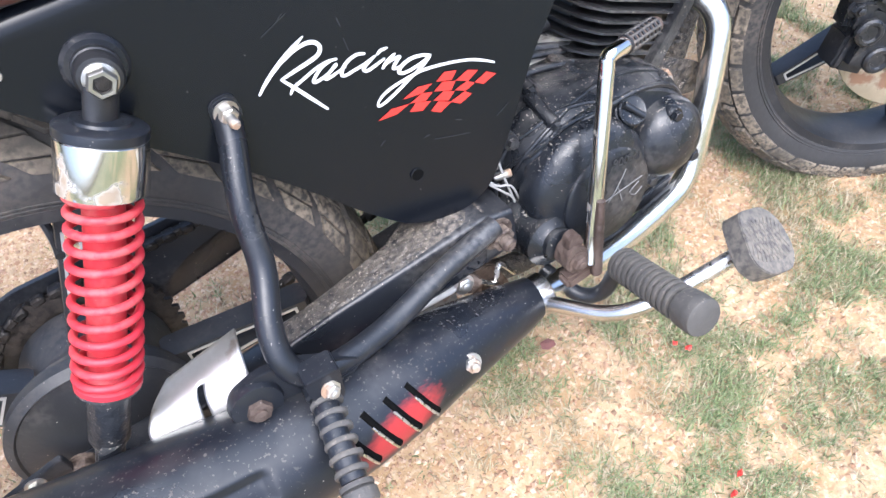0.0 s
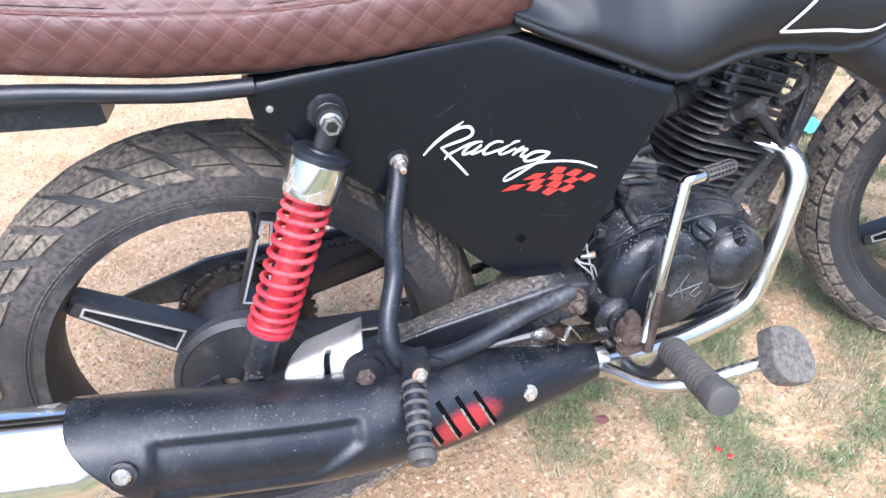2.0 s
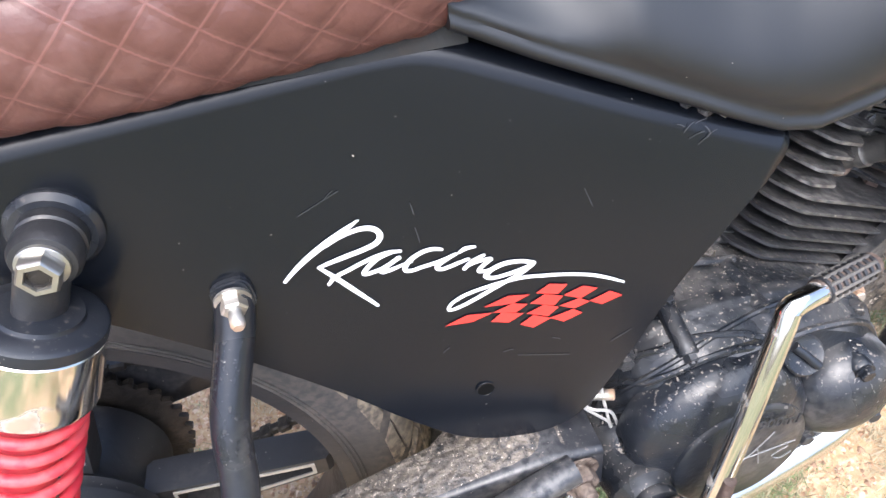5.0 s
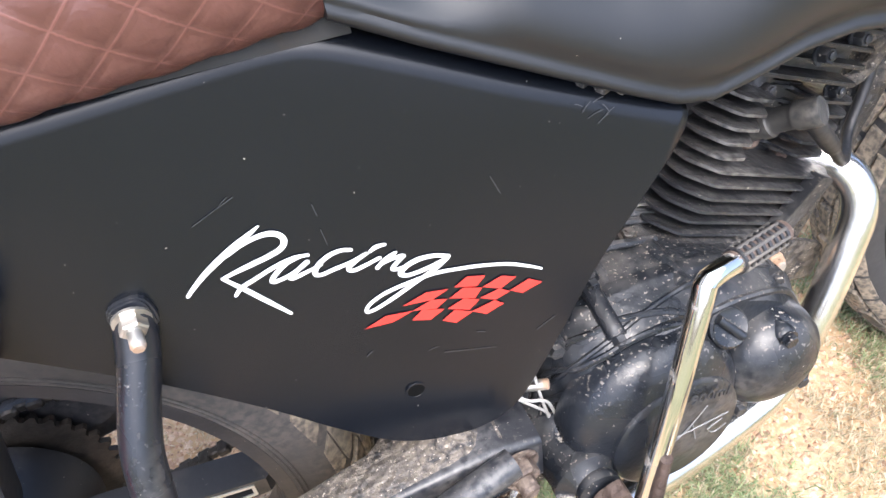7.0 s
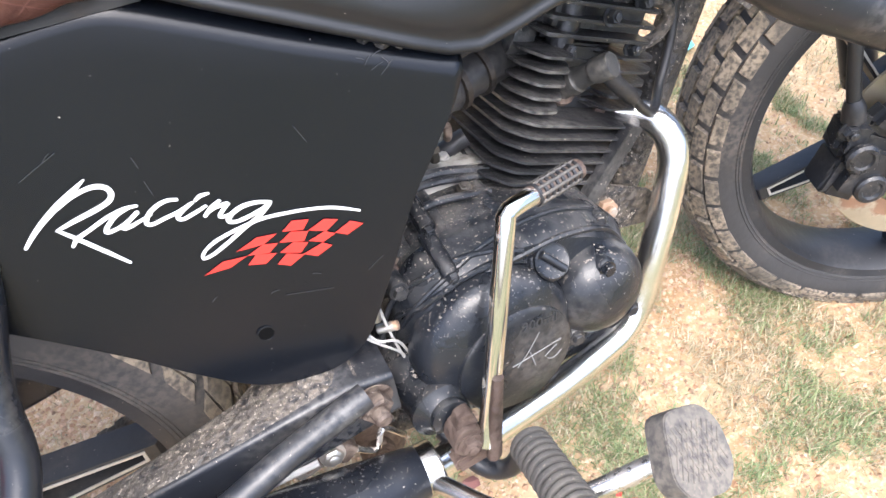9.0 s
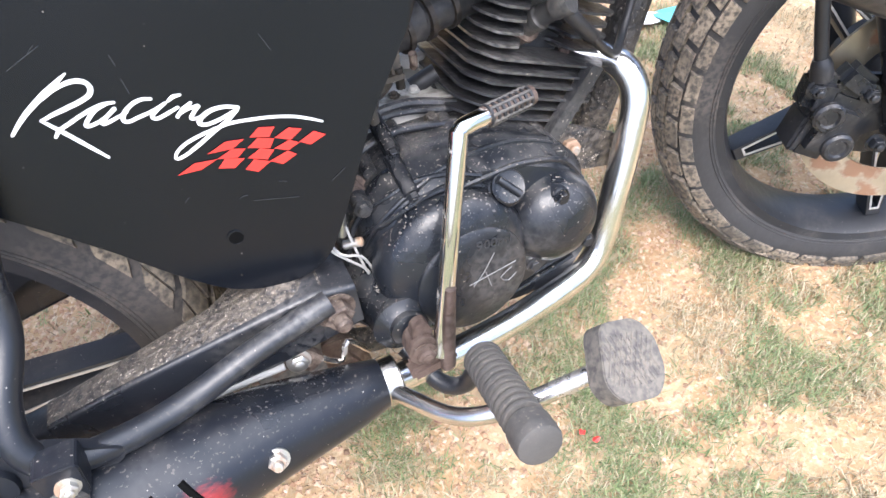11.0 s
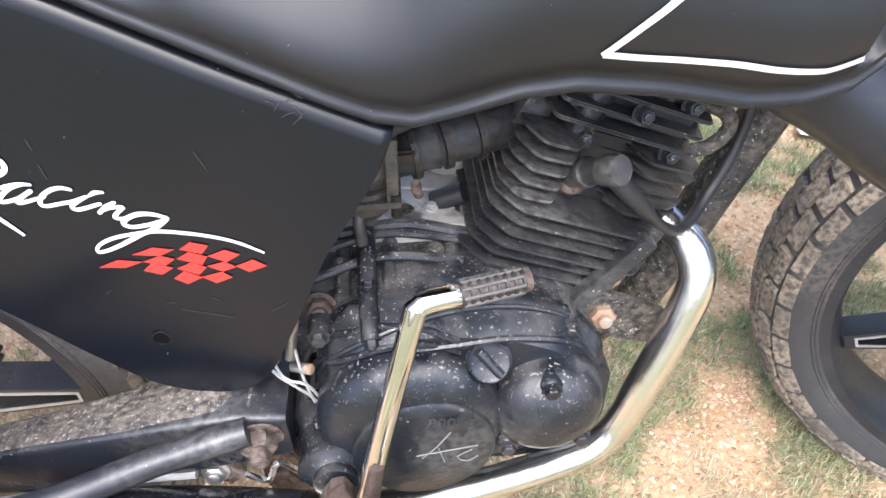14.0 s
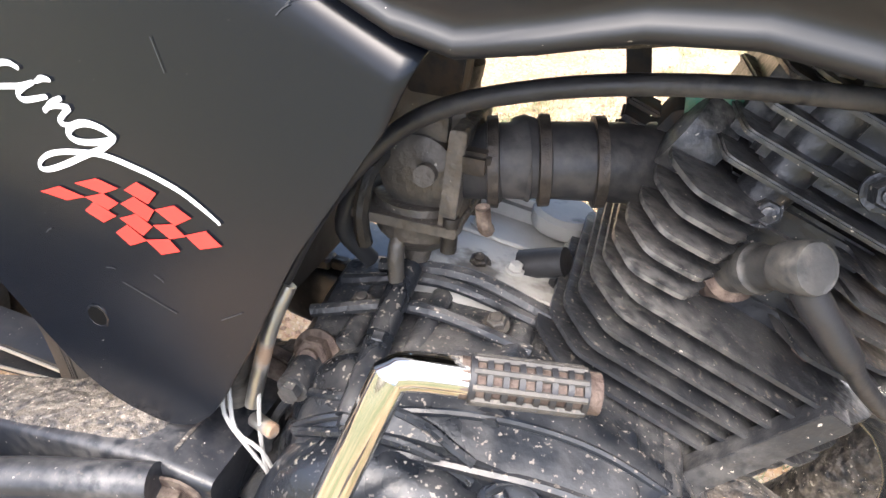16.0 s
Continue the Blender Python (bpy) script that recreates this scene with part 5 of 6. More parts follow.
half = part("case_half", block((0.528, 0.0245, 0.456), (0.115, 0.121, 0.062), 0.006, (0, 8, 0)), ALLOY, engine, "bare dirty alloy crankcase half")
part("case_step", block((0.520, 0.066, 0.492), (0.080, 0.040, 0.020), 0.005, (0, 8, 0)), ALLOY, half)
part("case_seam", tube([(0.478, 0.012, 0.4945), (0.520, 0.014, 0.4890), (0.584, 0.012, 0.4800)], 0.0018, 8), ALLOY, half)
part("breather_lid", lathe((0.556, 0.052, 0.486), (0.1, 0, 1), [(0.019, 0), (0.0205, 0.003), (0.0205, 0.010), (0.018, 0.013), (0.006, 0.014)], 32), ALLOY, half, "round grey breather lid")
for x, y in ((0.490, -0.018), (0.510, 0.022), (0.540, -0.014), (0.566, 0.034)):
    part("case_screw", hexbolt((x, y, 0.4925 - 0.14 * (x - 0.50)), (0.14, 0, 1), 0.0040, 0.0035, 0), ALLOY, half)
for x, y0, z0 in ((0.505, -0.085, 0.474), (0.470, -0.080, 0.470)):
    part("case_rib", tube([(x, y0, z0 - 0.008), (x + 0.002, -0.02, z0 + 0.002), (x + 0.004, 0.03, z0 + 0.004)], 0.006, 10), ENGINE, engine)

for line, r in (([(0.441, 0.378), (0.452, 0.402), (0.469, 0.424), (0.501, 0.447), (0.552, 0.4535), (0.591, 0.452), (0.634, 0.434), (0.655, 0.405)], 0.0030), ([(0.447, 0.405), (0.460, 0.435), (0.485, 0.456), (0.520, 0.4665), (0.560, 0.4665), (0.600, 0.459), (0.640, 0.440)], 0.0022)):
    part("cast_ridge", tube([(x, cover_y(x, z) - 0.0006, z) for x, z in line], r, 8), COVER, engine)
part("cover_lug", tube([(0.448, -0.110, 0.366), (0.462, -0.118, 0.362), (0.482, -0.124, 0.358)], 0.010, 14), COVER, engine)
part("lug_screw", hexbolt((0.436, -0.108, 0.358), (0, -1, 0), 0.006, 0.005, 0.002), COVER, engine)
for p in (([(0.446, -0.070, 0.470), (0.500, -0.062, 0.482), (0.560, -0.058, 0.470)], 0.0035), ([(0.452, -0.045, 0.476), (0.505, -0.040, 0.486), (0.565, -0.040, 0.474)], 0.0035), ([(0.470, -0.034, 0.484), (0.520, -0.035, 0.490), (0.570, -0.036, 0.476)], 0.0045)):
    part("case_ridge", tube(p[0], p[1], 8), ENGINE, engine)
for p in ((0.470, -0.060, 0.474), (0.540, -0.052, 0.476), (0.520, -0.015, 0.486), (0.488, -0.030, 0.482)):
    part("case_bolt", hexbolt(p, (0, -0.3, 1), 0.0052, 0.0045, 0.002), GRIME, engine)
part("neutral_switch", tube([(0.542, -0.004, 0.486), (0.556, -0.006, 0.492), (0.566, -0.008, 0.496)], 0.0085, 12), HOSE, engine, "black rubber-capped switch")
part("switch_body", tube([(0.552, -0.008, 0.470), (0.566, -0.010, 0.476)], 0.0095, 12), HOSE, engine)
part("rusty_case_bolt", hexbolt((0.453, -0.078, 0.451), (0, -1, 0.3), 0.0095, 0.008, 0.003), RUST, engine)

for p, r in (([(0.4895, -0.045, 0.493), (0.490, -0.062, 0.488), (0.4905, -0.085, 0.479)], 0.0072), ([(0.489, -0.085, 0.473), (0.490, -0.100, 0.467), (0.491, -0.121, 0.458)], 0.0072), ([(0.552, -0.080, 0.463), (0.554, -0.100, 0.457), (0.555, -0.118, 0.450)], 0.0066), ([(0.612, -0.080, 0.452), (0.618, -0.112, 0.440)], 0.0066), ([(0.640, -0.070, 0.418), (0.648, -0.112, 0.404)], 0.0070)):
    part("bolt_boss", tube(p, r, 14, smooth=False), COVER, engine)
    end, way = Vector(p[-1]), Vector(p[-1]) - Vector(p[-2])
    part("boss_bolt", hexbolt(end, way, 0.0052, 0.005, 0.002), COVER, engine)

# cylinder: its axis leans ahead
UPRIGHT = pose(0.607, 0.0, 0.428, 0, 21, 0)


def in_cylinder(bm):
    bmesh.ops.transform(bm, matrix=UPRIGHT, verts=bm.verts)
    return bm


part("cylinder", in_cylinder(block((0.004, 0, 0.075), (0.094, 0.066, 0.160), 0.012)), FIN, engine)
for k in range(13):
    z = 0.010 + 0.0108 * k
    wide = 0.068 + (0.004 if k > 3 else 0)
    f0, f1 = -0.068 + 0.002 * min(k, 5), 0.066 + 0.004 * min(k, 4)
    near = [(f0, -wide + 0.02), (f0 + 0.018, -wide), (f1 - 0.016, -wide), (f1, -wide + 0.018)]
    if k > 7:
        near = [(f0 - 0.002, -wide + 0.02), (f0 + 0.010, -wide), (-0.021, -wide + 0.002), (-0.018, -0.038), (0.030, -0.034), (0.036, -wide + 0.012), (f1 - 0.012, -wide + 0.016), (f1 + 0.004 * (k % 2), -wide + 0.030)]
    o = near + [(f1, wide - 0.018), (f1 - 0.016, wide), (f0 + 0.018, wide), (f0, wide - 0.02)]
    line = rounded(o, 0.006, 3)
    core = [(0.005 + (x - 0.005) * 0.72, y * 0.80) for x, y in line]
    bm = loft([[(x, y, z - 0.0024) for x, y in core], [(x, y, z - 0.0011) for x, y in line], [(x, y, z + 0.0011) for x, y in line], [(x, y, z + 0.0024) for x, y in core]])
    part("cooling_fin", in_cylinder(bm), FIN, engine)
part("cylinder_head", in_cylinder(block((0.012, 0.002, 0.175), (0.112, 0.092, 0.060), 0.012)), FIN, engine, "dusty finned cylinder head")
for k in range(5):
    z = 0.152 + 0.0125 * k
    bm = slab(rounded([(-0.008, -0.054), (0.024, -0.062), (0.048 - 0.005 * (k % 2), -0.056), (0.064, -0.026), (0.068, 0.030), (0.060, 0.060), (-0.045, 0.060), (-0.052, -0.010), (-0.030, -0.022), (-0.012, -0.034)], 0.006), 0, 0.0030, 0.001)
    bmesh.ops.transform(bm, matrix=Matrix.Translation((0, 0, z)) @ pose(0, 0, 0, 90, 0, 0), verts=bm.verts)
    part("head_fin", in_cylinder(bm), FIN, engine)
bm = block((0.016, 0, 0.215), (0.095, 0.075, 0.030), 0.010)
part("rocker_cover", in_cylinder(bm), FIN, engine)
part("head_column", in_cylinder(tube([(-0.018, -0.040, 0.136), (-0.016, -0.040, 0.170), (-0.012, -0.036, 0.212)], 0.0115, 16, smooth=False)), FIN, engine, "upright cast boss beside the plug")
part("inlet_flange", in_cylinder(lathe((-0.052, -0.012, 0.142), (-1, 0, 0.15), [(0.026, -0.012), (0.027, 0.0), (0.027, 0.008), (0.021, 0.010)], 24)), FIN, engine)
for x, y, z in ((-0.016, -0.049, 0.140), (0.010, -0.058, 0.171), (0.048, -0.050, 0.146), (0.042, -0.052, 0.184)):
    part("head_bolt", in_cylinder(hexbolt((x, y, z), (0, -1, 0.25), 0.0058, 0.007, 0.002)), ENGINE, engine)
part("cover_mud", in_cylinder(loft([[(x, y0, z), (x, y1, z), (x + 0.004, y1 - 0.004, z + h), (x + 0.004, y0 + 0.006, z + h)] for x, y0, y1, z, h in ((-0.03, -0.03, 0.03, 0.229, 0.001), (0.0, -0.036, 0.034, 0.229, 0.004), (0.04, -0.034, 0.030, 0.229, 0.003), (0.062, -0.026, 0.028, 0.228, 0.001))])), MUDDY, engine, "caked mud on the rocker cover")
for x, y in ((-0.03, -0.046), (0.058, -0.046), (0.030, -0.056), (-0.034, 0.044), (0.060, 0.044)):
    part("head_nut", in_cylinder(hexbolt((x, y, 0.198), (0, -0.3, 1), 0.0085, 0.010, 0.006)), ENGINE, engine)
bm = slab(rounded([(0.636, 0.430), (0.650, 0.425), (0.700, 0.487), (0.688, 0.493)], 0.003), -0.078, -0.066, 0.002)
part("fin_bridge", bm, FIN, engine, "flat dusty web across the fins")
plug = part("spark_plug_cap", tube([(0.637, -0.038, 0.524, 0.0090), (0.643, -0.052, 0.537, 0.0096), (0.6445, -0.054, 0.5385, 0.0110), (0.6470, -0.059, 0.5425, 0.0110), (0.6480, -0.061, 0.5440, 0.0093), (0.6525, -0.073, 0.5525, 0.0093), (0.6530, -0.0745, 0.5535, 0.0105), (0.6570, -0.086, 0.5605, 0.0105), (0.6580, -0.088, 0.5618, 0.0096)], 0.012, 20, 0.002), CAP, engine, "dusty grey spark plug cap")
part("plug_ring", lathe((0.6395, -0.044, 0.5295), (0.2, -0.7, 0.6), [(0.0105, -0.003), (0.0132, -0.002), (0.0132, 0.002), (0.0105, 0.003)], 24), RUST, plug, "rusty ring on the plug cap")
part("plug_hex", lathe((0.637, -0.034, 0.523), (0.2, -0.75, 0.6), [(0.013, -0.006), (0.013, 0.006), (0.009, 0.009)], 6), RUST, engine)
part("plug_lead", tube([(0.657, -0.083, 0.553, 0.0068), (0.666, -0.083, 0.542, 0.0068), (0.684, -0.081, 0.522, 0.0062), (0.686, -0.081, 0.520, 0.0045), (0.694, -0.078, 0.510), (0.712, -0.070, 0.494), (0.727, -0.058, 0.490), (0.745, -0.040, 0.498), (0.765, -0.028, 0.535), (0.770, -0.022, 0.575), (0.760, -0.02, 0.62)], 0.0042, 10), HOSE, engine, "black ignition lead")
part("breather_pipe", tube([(0.690, -0.040, 0.590), (0.715, -0.042, 0.585), (0.742, -0.042, 0.573), (0.748, -0.042, 0.560), (0.737, -0.042, 0.546), (0.715, -0.040, 0.541)], 0.0055, 10), MUDDY, engine, "mud-caked breather pipe")
intake = part("intake_manifold", tube([(0.512, -0.044, 0.556, 0.0165), (0.522, -0.044, 0.559, 0.0170), (0.526, -0.044, 0.560, 0.0200), (0.530, -0.043, 0.561, 0.0175), (0.536, -0.042, 0.562, 0.0180), (0.540, -0.040, 0.563, 0.0202), (0.545, -0.039, 0.563, 0.0178), (0.565, -0.033, 0.564, 0.0182), (0.585, -0.022, 0.563, 0.0190), (0.600, -0.014, 0.562, 0.0205)], 0.02, 24), HOSE, engine, "dirty black rubber intake manifold")
for x, y, z in ((0.526, -0.044, 0.560), (0.548, -0.038, 0.563), (0.572, -0.030, 0.564)):
    part("hose_clamp", lathe((x, y, z), (1, 0.25, 0.12), [(0.0180, -0.0030), (0.0212, -0.0024), (0.0212, 0.0024), (0.0180, 0.0030)], 28), OILY, intake)
part("clamp_screw", tube([(0.528, -0.064, 0.546), (0.529, -0.061, 0.536), (0.530, -0.056, 0.531)], 0.0036, 8), RUST, intake, "rusty clamp screw")
part("clamp_lug", block((0.522, -0.062, 0.566), (0.014, 0.008, 0.012), 0.002, (10, 0, 0)), OILY, intake)
carb = part("carburettor", lathe((0.494, -0.010, 0.552), (0, -1, 0), [(0.021, 0), (0.022, 0.010), (0.022, 0.032), (0.019, 0.038), (0.019, 0.046), (0.012, 0.049)], 28), GRIME, bike, "grimy cast carburettor")
part("carb_flange", slab(rounded([(0.508, 0.528), (0.516, 0.528), (0.518, 0.580), (0.510, 0.580)], 0.002), -0.066, -0.018, 0.002), GRIME, carb)
part("float_bowl", lathe((0.492, -0.040, 0.534), (0, 0, -1), [(0.0245, -0.003), (0.0250, 0.002), (0.0225, 0.003), (0.0220, 0.016), (0.0150, 0.024), (0.0080, 0.026), (0.0065, 0.036), (0.0045, 0.037)], 24), GRIME, carb, "oily float bowl with drain nut")
part("bowl_rim", slab(rounded([(0.466, 0.5285), (0.518, 0.5285), (0.518, 0.5335), (0.466, 0.5335)], 0.0015), -0.068, -0.014, 0.0015), GRIME, carb)
for x, y in ((0.470, -0.064), (0.514, -0.064), (0.470, -0.020), (0.514, -0.020)):
    part("bowl_screw", tube([(x, y, 0.520), (x, y, 0.538)], 0.0040, 10, smooth=False), OILY, carb)
part("slide_tower", block((0.494, -0.036, 0.580), (0.036, 0.036, 0.034), 0.006), GRIME, carb)
part("throttle_top", lathe((0.494, -0.036, 0.594), (0.1, 0, 1), [(0.020, 0), (0.0205, 0.003), (0.0205, 0.010), (0.013, 0.014), (0.0075, 0.018), (0.0060, 0.032)], 24), OILY, carb, "ribbed black carburettor cap")
part("idle_screw", tube([(0.499, -0.052, 0.554), (0.500, -0.066, 0.556)], 0.0052, 12, smooth=False), GRIME, carb, "grimy idle screw")
part("choke_lever", tube([(0.478, -0.055, 0.560), (0.474, -0.066, 0.552), (0.472, -0.070, 0.532), (0.474, -0.068, 0.516)], 0.0038, 8), OILY, carb)
part("drain_pipe", tube([(0.488, -0.052, 0.528), (0.487, -0.060, 0.512), (0.488, -0.060, 0.494)], 0.0042, 10), GRIME, carb)
part("fuel_pipe", tube([(0.476, -0.046, 0.546), (0.462, -0.052, 0.536), (0.456, -0.052, 0.512), (0.466, -0.040, 0.490)], 0.0050, 10), HOSE, carb)
part("coil_connector", tube([(0.603, -0.018, 0.598), (0.620, -0.018, 0.600), (0.636, -0.016, 0.598)], 0.0085, 12), GREEN, bike, "faded green wiring connector")
part("coil_bracket", slab(rounded([(0.582, 0.560), (0.640, 0.575), (0.646, 0.592), (0.600, 0.592)], 0.004), -0.022, 0.01, 0.002), VOID, bike)
part("kick_boss", lathe((0.455, -0.085, 0.354), (0, -1, 0), [(0.038, -0.02), (0.036, 0.030), (0.029, 0.042), (0.0265, 0.060), (0.0275, 0.062), (0.0275, 0.068), (0.020, 0.072), (0.016, 0.076)], 36), COVER, engine)
part("clutch_arm", tube([(0.432, -0.098, 0.378), (0.446, -0.108, 0.370), (0.462, -0.112, 0.372)], 0.006, 10), ENGINE, engine)

part("backbone_tube", tube([(0.40, -0.03, 0.66), (0.52, -0.03, 0.628), (0.62, -0.025, 0.640), (0.78, -0.015, 0.690)], 0.014, 14), MUDDY, bike, "dusty black frame tube under the tank")
part("tank_bracket", slab(rounded([(0.488, 0.592), (0.512, 0.592), (0.514, 0.618), (0.490, 0.618)], 0.003), -0.062, -0.046, 0.002), VOID, bike, "dark grimy bracket under the tank")
part("hanging_strap", slab(rounded([(0.580, 0.575), (0.592, 0.575), (0.578, 0.640), (0.566, 0.640)], 0.003), 0.010, 0.016, 0.001), VOID, bike)
for k in range(3):
    part("coil_fin", block((0.583 + 0.002 * k, -0.012, 0.574 + 0.008 * k), (0.016, 0.020, 0.003), 0.001, (0, 20, 0)), VOID, bike)

# ---- kick starter ----
kick = part("kick_starter", tube([(0.471, -0.192, 0.345), (0.480, -0.186, 0.372), (0.499, -0.176, 0.445), (0.520, -0.162, 0.516), (0.523, -0.159, 0.523), (0.530, -0.157, 0.5255), (0.548, -0.152, 0.5245)], 0.0072, 16, flat=1.0), CHROME, bike, "chrome kick starter lever, rusty at its foot")
part("shaft_ring", lathe((0.4565, -0.158, 0.358), (0, -1, 0), [(0.0150, 0), (0.0165, 0.003), (0.0165, 0.008), (0.0120, 0.010)], 32), COVER, kick)
bm = slab(rounded([(0.445, 0.350), (0.449, 0.365), (0.458, 0.371), (0.468, 0.367), (0.472, 0.356), (0.467, 0.341), (0.453, 0.338)], 0.005), -0.190, -0.170, 0.0025)
slab(rounded([(0.451, 0.362), (0.455, 0.379), (0.466, 0.381), (0.471, 0.366)], 0.004), -0.186, -0.174, 0.002, bm)
part("knuckle", bm, RUST, kick, "rusty kick starter clevis")
part("knuckle_bolt", hexbolt((0.459, -0.190, 0.352), (0, -1, 0), 0.0080, 0.005, 0.002), RUST, kick)
part("yoke", block((0.465, -0.184, 0.333), (0.042, 0.018, 0.014), 0.003, (0, -8, 0)), RUST, kick, "rusty folded yoke")
part("foot_plate", tube([(0.476, -0.1945, 0.332, 0.0085), (0.479, -0.1930, 0.352, 0.0080), (0.484, -0.1905, 0.380, 0.0074), (0.490, -0.1875, 0.408, 0.0060)], 0.008, 14, flat=0.7), RUST, kick, "rusty foot of the lever")
part("pedal_core", tube([(0.545, -0.1525, 0.5245), (0.592, -0.1403, 0.5227)], 0.0075, 14, smooth=False), RUST, kick)
q0, q1 = Vector((0.549, -0.1515, 0.5243)), Vector((0.595, -0.1395, 0.5226))
for k in range(8):
    part("grip_ring", lathe(q0.lerp(q1, k / 8.6), q1 - q0, [(0.0070, -0.0014), (0.0086, -0.0010), (0.0088, 0.0010), (0.0070, 0.0014)], 18), HOSE, kick)
turn = basis(q1 - q0)
for k in range(9):
    out = turn @ Vector((math.cos(k * 0.698), math.sin(k * 0.698), 0)) * 0.0080
    part("grip_rib", tube([q0 + out, q0.lerp(q1, 0.82) + out], 0.0013, 6, smooth=False), RUBBER, kick)

# ---- footrest and brake pedal ----
rest = part("front_footrest", tube([(0.455, -0.130, 0.300), (0.474, -0.165, 0.276), (0.492, -0.182, 0.282), (0.502, -0.192, 0.312), (0.505, -0.200, 0.326)], 0.0085, 14), FRAME, bike, "front footrest with ribbed grey rubber")
p0, p1 = Vector((0.506, -0.196, 0.324)), Vector((0.500, -0.308, 0.348))
dd = (p1 - p0).normalized()
part("rubber", tube([(*p0, 0.0128), (*p0.lerp(p1, 0.3), 0.0130), (*p0.lerp(p1, 0.75), 0.0135), (*p0.lerp(p1, 0.80), 0.0180), (*p0.lerp(p1, 0.97), 0.0185), (*p1, 0.0165)], 0.016, 20), RUBBER, rest, "worn grey footrest rubber")
for k in range(12):
    part("rubber_rib", lathe(p0.lerp(p1, 0.02 + 0.064 * k), dd, [(0.0125, -0.0031), (0.0170, -0.0022), (0.0176, 0.0), (0.0170, 0.0022), (0.0125, 0.0031)], 22), RUBBER, rest)
pedal = part("brake_pedal", tube([(0.425, -0.168, 0.302), (0.440, -0.194, 0.305), (0.460, -0.225, 0.309), (0.483, -0.245, 0.318), (0.520, -0.258, 0.330), (0.575, -0.272, 0.350)], 0.0078, 14), STEEL, bike, "steel brake pedal with worn rubber pad")
o = rounded([(-0.031, -0.016), (-0.018, -0.031), (0.020, -0.031), (0.033, -0.013), (0.031, 0.016), (0.016, 0.031), (-0.022, 0.029)], 0.010)
bm = slab(o, 0, 0.020, 0.004)
place = Matrix.Translation((0.588, -0.288, 0.372)) @ pose(0, 0, 0, -52, 0, 0) @ pose(0, 0, 0, 0, 12, 20)
bmesh.ops.transform(bm, matrix=place, verts=bm.verts)
pad = part("pad", bm, RUBBER, pedal, "worn grey diamond-cut pedal rubber")
for k in range(-4, 5):
    for s in (1, -1):
        w = 0.0215 * math.sqrt(max(0.05, 1 - (k / 4.8) ** 2))
        c = Vector((k * 0.0052, -0.0002, 0))
        t = Vector((s * 0.45, 0, 1)).normalized()
        bm = tube([tuple(c - t * w), tuple(c + t * w)], 0.0009, 6, smooth=False)
        bmesh.ops.transform(bm, matrix=place, verts=bm.verts)
        part("pad_ridge", bm, RUBBER, pad)

# ---- frame, brackets and cables ----
main = part("down_tube", tube([(0.655, -0.004, 0.300), (0.700, -0.006, 0.345), (0.728, -0.010, 0.380), (0.768, -0.014, 0.500), (0.800, -0.012, 0.580), (0.86, -0.006, 0.72)], 0.0185, 20), MUDDY, bike, "mud-spattered black frame down tube")
part("engine_bracket", slab(rounded([(0.650, 0.430), (0.676, 0.428), (0.730, 0.400), (0.725, 0.365), (0.690, 0.372), (0.668, 0.388)], 0.006), -0.062, -0.055, 0.002), MUDDY, main, "muddy engine mounting plate")
part("bracket_bolt", hexbolt((0.673, -0.060, 0.405), (0, -1, 0.1), 0.0105, 0.008, 0.006), ZINC, main)
part("cradle_tube", tube([(0.655, -0.05, 0.300), (0.56, -0.07, 0.270), (0.45, -0.08, 0.272), (0.40, -0.08, 0.30), (0.392, -0.07, 0.38), (0.40, -0.06, 0.50), (0.40, -0.06, 0.66)], 0.013, 14), MUDDY, main)
# plain dark box added to block the view through behind the panel
part("inner_box", block((0.355, 0.01, 0.545), (0.110, 0.16, 0.22), 0.008), VOID, bike, "dark filler box added behind the panel")
part("inner_fender", loft([[(0.010 + r * math.cos(radians(a)), s * w, 0.314 + r * math.sin(radians(a))) for s, r, w in ((-1, 0.343, 0.065), (-0.5, 0.352, 0.060), (0.5, 0.352, 0.060), (1, 0.343, 0.065), (0.5, 0.348, 0.060), (-0.5, 0.348, 0.060))] for a in range(10, 78, 6)]), VOID, bike, "dark inner rear mudguard")
part("pivot_plate", slab(rounded([(0.375, 0.300), (0.420, 0.290), (0.440, 0.340), (0.430, 0.420), (0.395, 0.430), (0.378, 0.37)], 0.008), -0.062, -0.052, 0.002), RUST, bike, "rusty frame pivot plate")
stay = part("brake_cross_lever", slab(rounded([(0.334, 0.346), (0.351, 0.356), (0.372, 0.350), (0.384, 0.332), (0.370, 0.322), (0.352, 0.336), (0.338, 0.330)], 0.004), -0.136, -0.126, 0.002), RUST, bike, "rusty brake cross lever")
part("lever_bolt", hexbolt((0.402, -0.106, 0.284), (0, -1, 0.2), 0.013, 0.010, 0.004), RUST, stay)
part("brake_rod", tube([(0.350, -0.142, 0.348), (0.295, -0.140, 0.344), (0.219, -0.140, 0.334), (0.10, -0.140, 0.316), (-0.02, -0.140, 0.300)], 0.0032, 8), WIRE, stay, "thin steel brake rod")
part("lever_plate", slab(rounded([(0.384, 0.318), (0.410, 0.318), (0.428, 0.275), (0.415, 0.246), (0.384, 0.262)], 0.008), -0.106, -0.098, 0.002), RUST, stay)
part("link_rod", tube([(0.372, -0.132, 0.340), (0.388, -0.134, 0.325), (0.398, -0.132, 0.318), (0.407, -0.128, 0.334), (0.424, -0.124, 0.308)], 0.0028, 8), STEEL, stay, "bent bright link rod")
part("lever_bolt", hexbolt((0.362, -0.136, 0.342), (0, -1, 0.2), 0.008, 0.005, 0.003), ZINC, stay)
